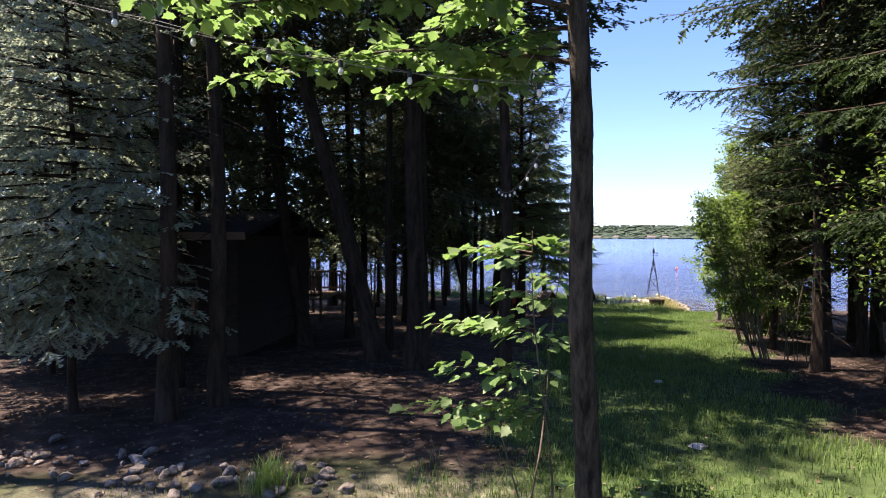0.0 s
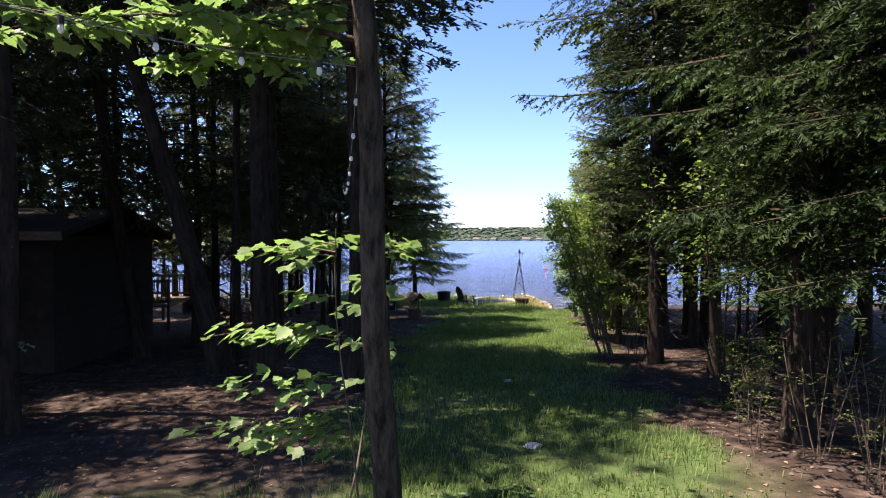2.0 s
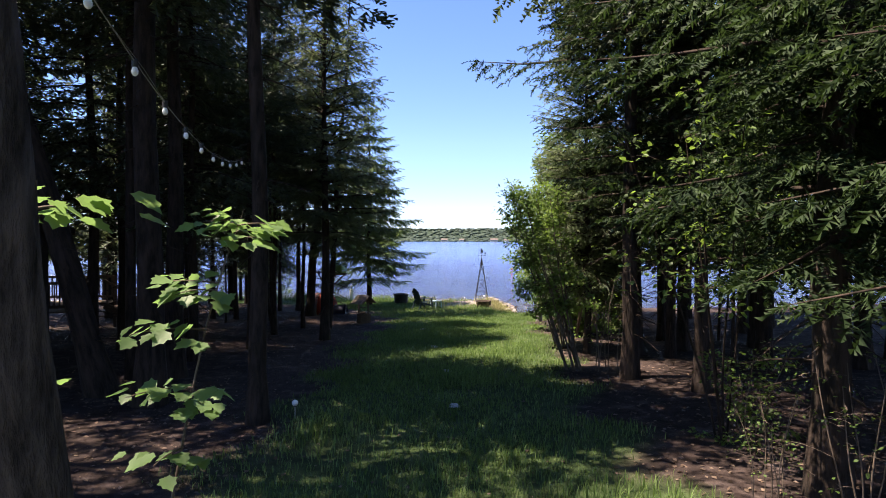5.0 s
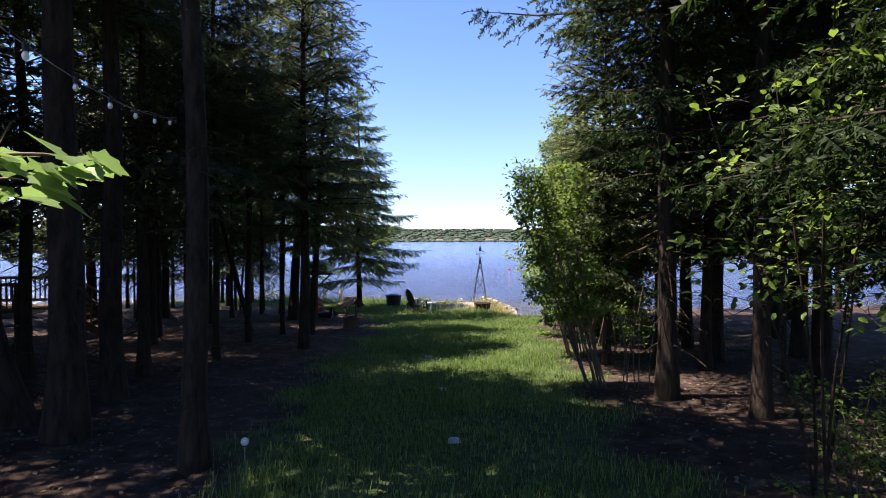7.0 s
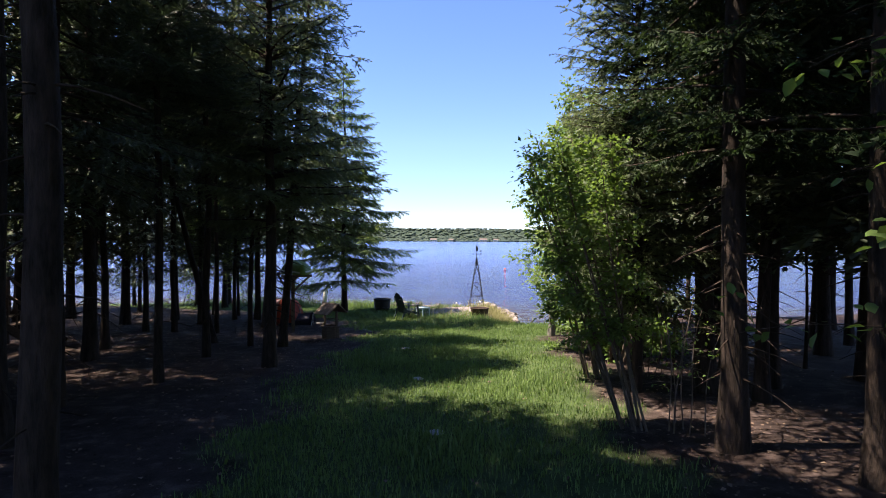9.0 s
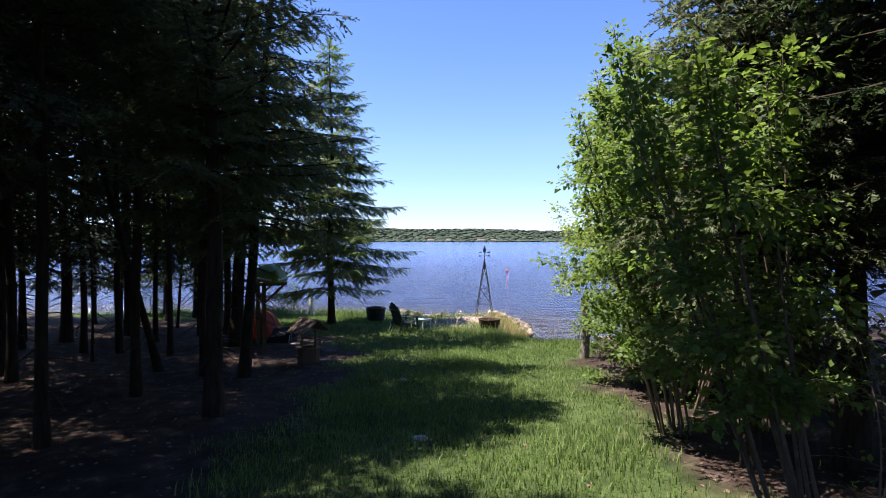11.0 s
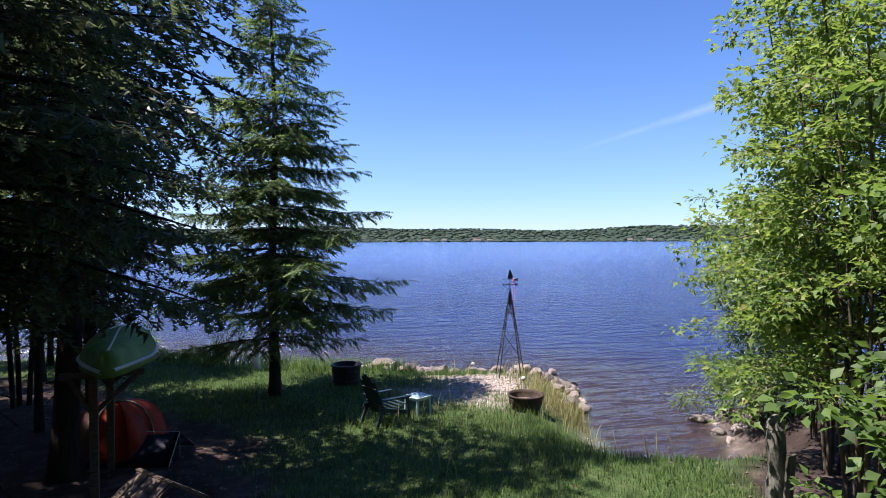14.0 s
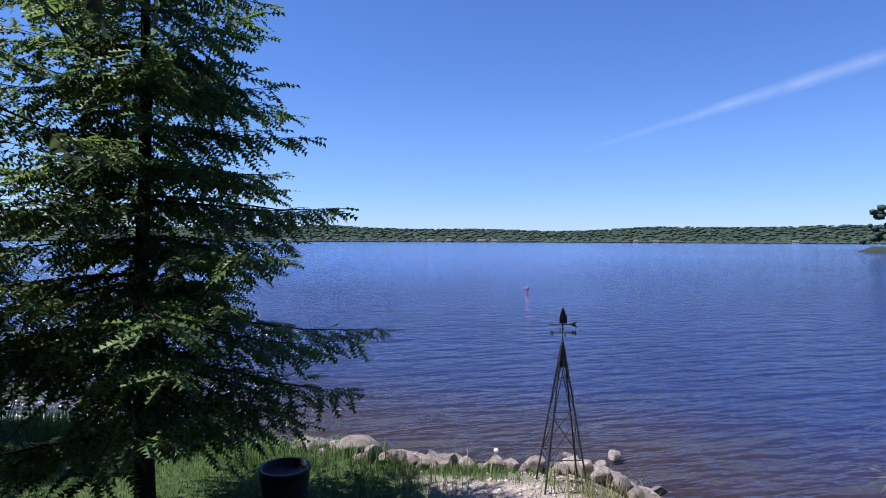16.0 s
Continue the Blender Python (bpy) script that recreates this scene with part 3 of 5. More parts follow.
point_woods()


def far_house(deg, r, w, label, roofed):
    x, y = r * math.sin(radians(deg)), r * math.cos(radians(deg))
    h = thing("far_house", (x, y, gz(x, y)), label, "house", "houses across the lake", rz=-deg)
    part("wall", one_box((w, 8, 4.5), (0, 0, 2.2)), "house", h)
    bm = bmesh.new()
    pr = [bm.verts.new((sx * (w / 2 + 0.5), sy, z)) for sx in (-1, 1) for sy, z in ((-4.6, 4.4), (4.6, 4.4), (0, roofed))]
    for f in ((0, 1, 2), (3, 5, 4), (0, 3, 4, 1), (1, 4, 5, 2), (2, 5, 3, 0)):
        bm.faces.new([pr[i] for i in f])
    part("roof", bm, "houseroof", h)
    for k in (-1, 0, 1):
        part("window", one_box((w * 0.14, 0.1, 1.6), (k * w * 0.28, -4.06, 2.4)), "glass", h)


for deg, w, roofed in ((14.6, 13, 7.5), (16.3, 9, 7), (19.4, 15, 8), (20.6, 10, 7), (33.5, 9, 7), (35.2, 11, 7), (46.0, 10, 7), (1.5, 9, 7)):
    far_house(deg, 1236, w, "small pale house at the water across the lake", roofed)

# ---- trees ----


def unit(v):
    return v / (np.linalg.norm(v, axis=-1, keepdims=True) + 1e-9)


def conifer(seed, H, r0, c0, R, branches, leaf, size, up=0.15, droop=0.45, step=0.30, spread=0.45, shape=0.8, stubs=10, bare=0.15, gap=0.0, layered=False, wild=0.22, roll=0.28, fall=(-0.32, 0.06), limb=1.0):
    """Arrays for a conifer: a tapered trunk with limbs, and a crown of sprays on side twigs."""
    g = np.random.default_rng(seed)
    wood, at, along, ups, sizes = Soup(), [], [], [], []
    hs = np.linspace(-0.25, H, 16)
    wob = np.stack([0.05 * np.sin(hs * 0.8 + seed), 0.05 * np.cos(hs * 0.6 + 2 * seed)], -1) * np.minimum(1, hs / 3 + 0.1)[:, None]
    rad = r0 * (1 - hs / H * 0.96) ** 0.85 + 0.45 * r0 * np.exp(-np.clip(hs, 0, 9) * 3.2)
    wood.add(*tube(np.c_[wob, hs], np.maximum(rad, 0.012), 12))

    def axis(h):
        return np.array([np.interp(h, hs, wob[:, 0]), np.interp(h, hs, wob[:, 1]), h])

    for _ in range(stubs):
        h, a = g.uniform(1.0, c0 + 0.5), g.uniform(0, 2 * math.pi)
        L = g.uniform(0.25, 1.1)
        p = axis(h)
        d = np.array([math.cos(a), math.sin(a), g.uniform(-0.5, 0.1)])
        s = np.linspace(0, 1, 4)[:, None]
        wood.add(*tube(p + s * d * L + s ** 2 * np.array([0, 0, -0.2 * L]), np.linspace(0.016, 0.004, 4), 4))
    golden = 2.39996
    levels = np.sort(c0 + (H - c0 - 0.1) * g.random(branches) ** 1.15)
    if layered:
        levels = c0 + np.round((levels - c0) / 0.55) * 0.55 + g.uniform(-0.12, 0.12, branches)
        levels = np.clip(levels, c0, H - 0.15)
    for i, h in enumerate(levels):
        u = (h - c0) / (H - c0)
        a = i * golden + g.uniform(-0.5, 0.5)
        L = max(0.18, R * (1 - u) ** shape * (0.72 + 0.28 * min(1, u * 5)) * g.uniform(0.9 - wild, 0.9 + wild))
        if g.random() < gap:
            continue
        n = 7
        s = np.linspace(0, 1, n)
        dirh = np.array([math.cos(a), math.sin(a), 0])
        rise = up * (0.4 + 1.4 * u)
        pts = axis(h) + L * (s[:, None] * dirh + np.array([0, 0, 1.0]) * (rise * s - droop * (1 - 0.6 * u) * s ** 2 + 0.16 * s ** 4)[:, None])
        side0 = np.array([-dirh[1], dirh[0], 0])
        pts = pts + (0.05 * L * np.sin(s * 3 + i))[:, None] * side0
        wood.add(*tube(pts[[0, 2, 4, 6]], limb * np.linspace(0.010 + 0.012 * L, 0.004, 4), 3))
        k = max(2, int(L * (1 - bare) / step))
        for j in range(k):
            sj = bare + (1 - bare) * (j + g.random() * 0.8) / k
            c = np.array([np.interp(sj, s, pts[:, q]) for q in range(3)])
            t = unit(np.array([np.interp(min(1, sj + 0.1), s, pts[:, q]) - np.interp(max(0, sj - 0.1), s, pts[:, q]) for q in range(3)]))
            for sg in (-1, 1):
                tl = spread * L * (1 - sj) ** 0.7 * g.uniform(0.6, 1.1) + 0.10
                ta = g.uniform(0.75, 1.1)
                td = unit(t * math.cos(ta) + sg * side0 * math.sin(ta) + np.array([0, 0, g.uniform(*fall)]))
                m = max(1, int(round(tl / (size * 0.8))))
                for q in range(m):
                    f = (q + 0.3 * g.random()) / m
                    at.append(c + td * tl * f + np.array([0, 0, -0.22 * tl * f * f]))
                    turn = g.uniform(-0.55, 0.55)
                    along.append(td * math.cos(turn) + np.cross((0, 0, 1), td) * math.sin(turn) + np.array([0, 0, g.uniform(-0.35, 0.12)]))
                    ups.append(np.array([g.normal(0, roll), g.normal(0, roll), 1.0]))
                    sizes.append(size * g.uniform(0.75, 1.25))
        at.append(pts[-1] - 0.2 * size * unit(pts[-1] - pts[-2]))
        along.append(pts[-1] - pts[-2])
        ups.append(np.array([0.0, 0.05, 1.0]))
        sizes.append(size * 1.2)
    for k in range(6):
        at.append(axis(H - 0.05 * k))
        along.append(np.array([math.cos(k * 2.4) * 0.5, math.sin(k * 2.4) * 0.5, 1.0]))
        ups.append(np.array([0.3, 0.9, 0.1]))
        sizes.append(size)
    return wood, scatter(*leaf, at, along, ups, sizes)


def stand(at, rz, lean, scale):
    """Where a tree stands: turned on its foot, then leaning as a whole."""
    return (Matrix.Translation((at[0], at[1], gz(*at) - 0.03)) @ Euler((radians(lean[0]), radians(lean[1]), 0)).to_matrix().to_4x4()
            @ Matrix.Rotation(radians(rz), 4, "Z") @ Matrix.Scale(scale, 4))


def tree(name, at, label, category, data, bark, green, group="", rz=0.0, lean=(0, 0), scale=1.0):
    wood, (V, F) = data
    ob = thing(name, (at[0], at[1], gz(*at) - 0.03), label, category, group)
    ob.matrix_basis = stand(at, rz, lean, scale)
    part("trunk", wood.mesh("trunk", bark, True), bark, ob)
    part("crown", fast_mesh("crown", V, F, green), green, ob)
    return ob


def again(ob, at, rz, scale=1.0, lean=(0, 0), label=""):
    """The same kind of tree at another place."""
    c = copy_thing(ob, stand(at, rz, lean, scale / ob.scale[0]))
    if label:
        tagged(c, label)
    return c


def broadleaf(seed, stems, height_m, reach, leaf, size, leaves, r0, lift=1.0, low=0.25, flat=0.5, axis_lean=(0, 0), clump=5):
    """Arrays for a leafy shrub or small tree: curved stems, side twigs and many single leaves."""
    g = np.random.default_rng(seed)
    wood, at, along, ups, sizes = Soup(), [], [], [], []
    twigs = []
    for k in range(stems):
        a = 2 * math.pi * k / stems + g.uniform(-0.4, 0.4)
        out = reach * g.uniform(0.25, 0.6) * (0.0 if stems == 1 else 1.0)
        h = height_m * g.uniform(0.8, 1.05)
        s = np.linspace(0, 1, 9)
        foot = np.array([math.cos(a), math.sin(a), 0]) * (0.12 if stems > 1 else 0) * g.uniform(0.5, 2)
        P = foot + np.stack([math.cos(a) * out * s ** 1.4 + axis_lean[0] * s + 0.05 * np.sin(5 * s + k), math.sin(a) * out * s ** 1.4 + axis_lean[1] * s + 0.05 * np.cos(4 * s + k), h * s - 0.1], -1)
        wood.add(*tube(P, r0 * (1 - 0.85 * s) + 0.003, 6))
        twigs.append((P[5:], 0.5 * h))
        count = max(4, int(height_m * 4.5 / max(1, stems ** 0.4)))
        for j in range(count):
            sj = low + (1 - low) * (j + g.random()) / count
            c = np.array([np.interp(sj, s, P[:, q]) for q in range(3)])
            b = j * 2.39996 + k + g.uniform(-0.4, 0.4)
            L = reach * (1.05 - 0.75 * sj ** 2) * g.uniform(0.45, 0.85)
            d = np.array([math.cos(b), math.sin(b), lift * g.uniform(0.1, 0.6)])
            t = np.linspace(0, 1, 6)[:, None]
            Q = c + t * d * L + t ** 2 * np.array([0, 0, -0.28 * L])
            wood.add(*tube(Q, np.linspace(r0 * 0.35 * (1 - 0.6 * sj), 0.0025, 6), 4))
            twigs.append((Q, L))
            for _ in range(int(2 + L * 2.0)):
                f = g.uniform(0.3, 0.95)
                c2 = np.array([np.interp(f, t[:, 0], Q[:, q]) for q in range(3)])
                d2 = unit(np.array([g.normal(), g.normal(), g.uniform(-0.7, 0.7)]) + 0.7 * d)
                L2 = L * g.uniform(0.2, 0.42)
                Q2 = c2 + t * d2 * L2 + t ** 2 * np.array([0, 0, -0.2 * L2])
                wood.add(*tube(Q2[::2], np.linspace(0.004, 0.0015, 3), 3))
                twigs.append((Q2, L2))
    tot = sum(L for _, L in twigs)
    for Q, L in twigs:
        n = max(2, int(leaves * L / tot * g.uniform(0.25, 1.75)))
        f = 0.25 + 0.75 * g.random(n) ** 0.7
        c = np.stack([np.interp(f, np.linspace(0, 1, len(Q)), Q[:, q]) for q in range(3)], -1)
        d = unit(Q[-1] - Q[0])
        v = unit(np.stack([g.normal(size=n), g.normal(size=n), g.normal(size=n) * 0.6 - 0.2], -1) + 0.4 * d)
        at.append(c + v * size * g.uniform(0.2, 2.0, (n, 1)))
        along.append(v)
        ups.append(np.stack([g.normal(size=n) * flat, g.normal(size=n) * flat, np.ones(n)], -1))
        sizes.append(size * g.uniform(0.6, 1.2, n))
    return wood, scatter(*leaf, np.concatenate(at), np.concatenate(along), np.concatenate(ups), np.concatenate(sizes))


WOODS = "trees of the lakeside wood"
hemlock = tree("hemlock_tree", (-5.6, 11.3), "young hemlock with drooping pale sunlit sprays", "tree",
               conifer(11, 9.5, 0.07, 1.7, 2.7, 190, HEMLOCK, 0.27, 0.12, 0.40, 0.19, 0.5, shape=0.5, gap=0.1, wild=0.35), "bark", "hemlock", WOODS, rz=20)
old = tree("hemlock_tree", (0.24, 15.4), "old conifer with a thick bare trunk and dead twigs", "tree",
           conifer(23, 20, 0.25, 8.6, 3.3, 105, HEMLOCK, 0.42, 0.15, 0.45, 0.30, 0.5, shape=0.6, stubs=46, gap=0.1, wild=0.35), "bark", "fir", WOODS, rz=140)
# Stands hidden behind another trunk; added so that its crown shades the lawn.
tall = tree("pine_tree", (-0.6, 17.7), "very tall pine added to shade the ground, with a long bare trunk", "tree",
            conifer(12, 20, 0.105, 9.5, 3.3, 130, PINE, 0.42, 0.35, 0.28, 0.30, 0.5, shape=1.0, stubs=30, gap=0.1), "bark", "pine", WOODS, rz=70, scale=1.1)
pine = tree("pine_tree", (-2.0, 22.5), "tall pine with a bare lower trunk", "tree",
            conifer(22, 21, 0.13, 8.4, 3.3, 100, PINE, 0.40, 0.35, 0.28, 0.30, 0.5, stubs=30), "bark", "pine", WOODS, rz=170)
# Loose crown out of view, added to break sunlight into dapples on the lawn.
sparse = tree("pine_tree", (-3.2, 11.7), "tall thin pine with a loose open crown added to dapple the ground", "tree",
              conifer(24, 21, 0.15, 8.4, 3.3, 62, PINE, 0.36, 0.35, 0.28, 0.34, 0.5, shape=0.6, stubs=34, gap=0.12, wild=0.4), "bark", "pine", WOODS, rz=20)
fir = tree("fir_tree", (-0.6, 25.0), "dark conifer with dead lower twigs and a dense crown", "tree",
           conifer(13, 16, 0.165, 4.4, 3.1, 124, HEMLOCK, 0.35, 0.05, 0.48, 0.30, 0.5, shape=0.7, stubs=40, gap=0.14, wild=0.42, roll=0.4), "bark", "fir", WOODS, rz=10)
cedar = tree("cedar_tree", (4.1, 26.2), "slender cedar with loose green sprays beside the lawn", "tree",
             conifer(14, 15.0, 0.15, 3.6, 2.5, 165, CEDAR, 0.25, 0.30, 0.50, 0.22, 0.46, shape=0.55, gap=0.08, wild=0.40, roll=0.5), "bark", "cedar", WOODS, rz=130, lean=(0, 4), scale=0.85)
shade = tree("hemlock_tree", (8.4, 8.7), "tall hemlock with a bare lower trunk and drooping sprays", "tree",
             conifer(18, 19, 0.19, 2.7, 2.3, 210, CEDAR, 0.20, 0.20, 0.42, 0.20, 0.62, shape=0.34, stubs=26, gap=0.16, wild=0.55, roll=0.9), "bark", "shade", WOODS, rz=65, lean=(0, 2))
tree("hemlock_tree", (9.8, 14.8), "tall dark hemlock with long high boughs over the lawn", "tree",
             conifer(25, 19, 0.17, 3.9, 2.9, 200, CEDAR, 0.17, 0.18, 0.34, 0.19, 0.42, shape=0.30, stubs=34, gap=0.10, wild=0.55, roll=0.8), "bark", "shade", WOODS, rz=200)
# Wide crown above view, added to darken the lawn and wood floor below.
canopy = tree("hemlock_tree", (10.4, 13.3), "tall hemlock with a bare trunk and a wide high crown added to dim the lawn", "tree",
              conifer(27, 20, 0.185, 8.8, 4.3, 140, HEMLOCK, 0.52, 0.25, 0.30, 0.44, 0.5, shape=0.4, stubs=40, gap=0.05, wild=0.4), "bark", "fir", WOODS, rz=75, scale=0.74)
tree("cedar_tree", (10.6, 18.2), "dense upright cedar at the lawn's edge", "tree",
              conifer(26, 9.6, 0.10, 1.5, 1.70, 350, CEDAR, 0.15, 0.45, 0.55, 0.17, 0.42, shape=0.26, stubs=6, gap=0.04, wild=0.30, roll=0.9), "bark", "cedar", WOODS, rz=15)
tree("cedar_tree", (3.8, 22.6), "tall cedar with a broad ragged crown at the lawn's edge", "tree",
            conifer(19, 12.2, 0.15, 3.4, 2.5, 250, CEDAR, 0.19, 0.50, 0.34, 0.18, 0.42, shape=0.70, stubs=22, gap=0.24, layered=True, wild=0.28, roll=0.5), "bark", "cedar", WOODS, rz=40)
tree("spruce_tree", (6.92, 36.0), "young spruce with layered drooping branches near the shore", "tree",
              conifer(15, 11.3, 0.14, 1.5, 3.1, 185, SPRUCE, 0.36, 0.02, 0.27, 0.105, 0.40, shape=0.66, stubs=14, bare=0.10, gap=0.10, layered=True, wild=0.40, roll=0.7, fall=(-0.55, 0.12), limb=0.6), "bark", "spruce", "", rz=0)

back = tree("fir_tree", (-2.5, -6.0), "dark fir added round the clearing to thicken the wood and block skylight", "tree",
            conifer(16, 17, 0.22, 3.6, 3.6, 90, HEMLOCK, 0.80, 0.05, 0.42, 0.5, 0.55, stubs=10, gap=0.15), "bark", "fir", WOODS)

# Some of these trees stand only for the shade their unseen crowns cast.
for ob, x, y, rz, sc, lean in (
        (old, -0.8, 16.4, 80, 1.0, (0, -14)), (old, -3.4, 19.2, 190, 0.9, (0, -8)), (sparse, -3.7, 10.8, 300, 1.0, (0, 0)), (sparse, -8.2, 9.0, 40, 1.1, (0, 0)), (sparse, -4.6, 13.1, 130, 0.95, (0, 0)), (pine, -6.5, 23.3, 10, 0.8, (0, -6)), (tall, -9.0, 17.0, 30, 1.0, (0, 0)), (tall, -12.0, 19.5, 130, 0.95, (0, 0)), (pine, 2.2, 24.7, 60, 0.75, (0, 0)),
        (fir, -1.4, 28.0, 140, 0.9, (0, 1)), (pine, -0.8, 27.1, 200, 0.8, (1, 0)), (back, -3.6, 30.0, 250, 0.85, (0, 0)),
        (pine, 2.1, 27.5, 300, 0.7, (2, -13)), (pine, 3.2, 26.6, 40, 0.6, (0, 0)), (pine, 1.6, 21.7, 120, 0.7, (0, 0)), (canopy, 2.25, 13.5, 250, 0.82, (0, 0)), (fir, 3.6, 31.2, 150, 1.2, (0, 3)), (old, 0.3, 17.6, 320, 0.8, (0, 0)), (back, -5.2, 33.4, 160, 1.05, (0, 0)), (fir, -1.9, 34.2, 20, 1.05, (0, 0)), (tall, 1.9, 30.2, 250, 0.72, (0, 0)), (fir, -0.6, 31.4, 40, 0.6, (0, 0)), (fir, -2.6, 32.6, 90, 0.6, (0, 0)), (fir, 1.0, 33.2, 200, 0.55, (0, 0)), (fir, 2.2, 36.6, 300, 0.42, (0, 0)), (fir, -0.2, 35.0, 290, 0.9, (0, 0)), (fir, 1.2, 41.6, 100, 0.85, (0, 0)), (back, -5.0, 41.0, 15, 0.45, (0, 0)), (back, -2.5, 39.6, 95, 0.42, (0, 0)), (back, -0.4, 43.2, 190, 0.45, (0, 0)), (back, -7.6, 38.6, 260, 0.5, (0, 0)), (back, -3.6, 43.6, 330, 0.45, (0, 0)), (back, -6.8, 26.0, 40, 1.0, (0, 2)),
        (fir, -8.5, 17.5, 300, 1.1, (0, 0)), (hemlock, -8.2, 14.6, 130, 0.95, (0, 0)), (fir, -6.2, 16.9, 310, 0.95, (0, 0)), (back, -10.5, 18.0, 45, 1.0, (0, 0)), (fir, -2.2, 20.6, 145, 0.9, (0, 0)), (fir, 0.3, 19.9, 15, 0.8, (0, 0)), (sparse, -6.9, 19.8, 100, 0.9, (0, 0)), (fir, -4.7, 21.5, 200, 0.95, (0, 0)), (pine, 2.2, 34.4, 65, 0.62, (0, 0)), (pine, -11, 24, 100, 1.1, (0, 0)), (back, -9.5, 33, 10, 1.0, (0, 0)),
        (back, -4.8, 37.5, 70, 0.85, (0, 0)), (pine, -2.0, 41.5, 160, 0.8, (0, 2)), (fir, 0.2, 40.5, 220, 0.8, (0, 0)), (cedar, 1.3, 43.0, 10, 0.75, (0, 0)),
        (fir, 3.1, 34.6, 280, 0.78, (0, 1)), (back, -7.8, 42, 320, 0.85, (0, 0)), (pine, -13, 38, 45, 1.0, (0, 0)),
        (back, -7.5, 23.0, 15, 1.0, (0, -2)), (pine, 0.4, 31.2, 5, 0.75, (0, -1)),
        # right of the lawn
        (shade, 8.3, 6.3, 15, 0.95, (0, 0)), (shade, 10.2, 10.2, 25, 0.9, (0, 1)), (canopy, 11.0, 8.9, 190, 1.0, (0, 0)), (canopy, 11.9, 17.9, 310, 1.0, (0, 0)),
        (back, 19.0, 21.8, 60, 1.0, (0, 0)), (pine, 19.9, 21.6, 310, 0.85, (0, 0)), (cedar, 13.2, 17.6, 210, 1.0, (0, 0)),
        (cedar, 14.0, 11.5, 30, 1.05, (0, 0)), (back, 13.6, 15.2, 130, 0.85, (0, 0)), (back, 15.6, 17.6, 20, 0.85, (0, 0)), (fir, 13.9, 19.6, 220, 0.8, (0, 0)), (back, 15.6, 21.9, 320, 0.85, (0, 0)), (fir, 12.3, 16.9, 75, 0.75, (0, 0)), (hemlock, 16.5, 8.0, 20, 1.1, (0, 0)), (pine, 21.0, 30.0, 75, 0.75, (0, 0)),
        (pine, 27.5, 27.0, 45, 0.95, (0, 0)), (hemlock, 11.0, 3.0, 110, 1.0, (0, 0))):
    again(ob, (x, y), rz, sc, lean)

# trees added behind and to both sides; the unseen ones hold off sky light
for x, y, rz, sc in ((-16, 29, 90, 1.1), (12.8, 12.6, 50, 0.75), (15.6, 14.4, 140, 0.85), (17.6, 20.4, 250, 0.8), (18.9, 25.0, 30, 0.75), (16.9, 23.6, 130, 0.7), (22.5, 24.6, 130, 1.0), (17.5, 15.0, 350, 1.1), (26.0, 19.0, 15, 1.1), (3.5, -7.5, 40, 1.0), (8.5, -5.0, 90, 1.1), (-8, -3.5, 140, 1.05), (14, -2, 190, 1.0), (20, 4, 280, 1.1), 
                     (23, 12, 20, 1.0), (-21, 21, 60, 1.1), (-22, 33, 100, 1.0), (-17, 41, 150, 0.9), (30, 21, 210, 1.0), (-12.5, 44, 250, 0.8), (-27, 40, 300, 0.9),
                     (-12, 28.5, 35, 1.0)):
    again(back, (x, y), rz, sc)

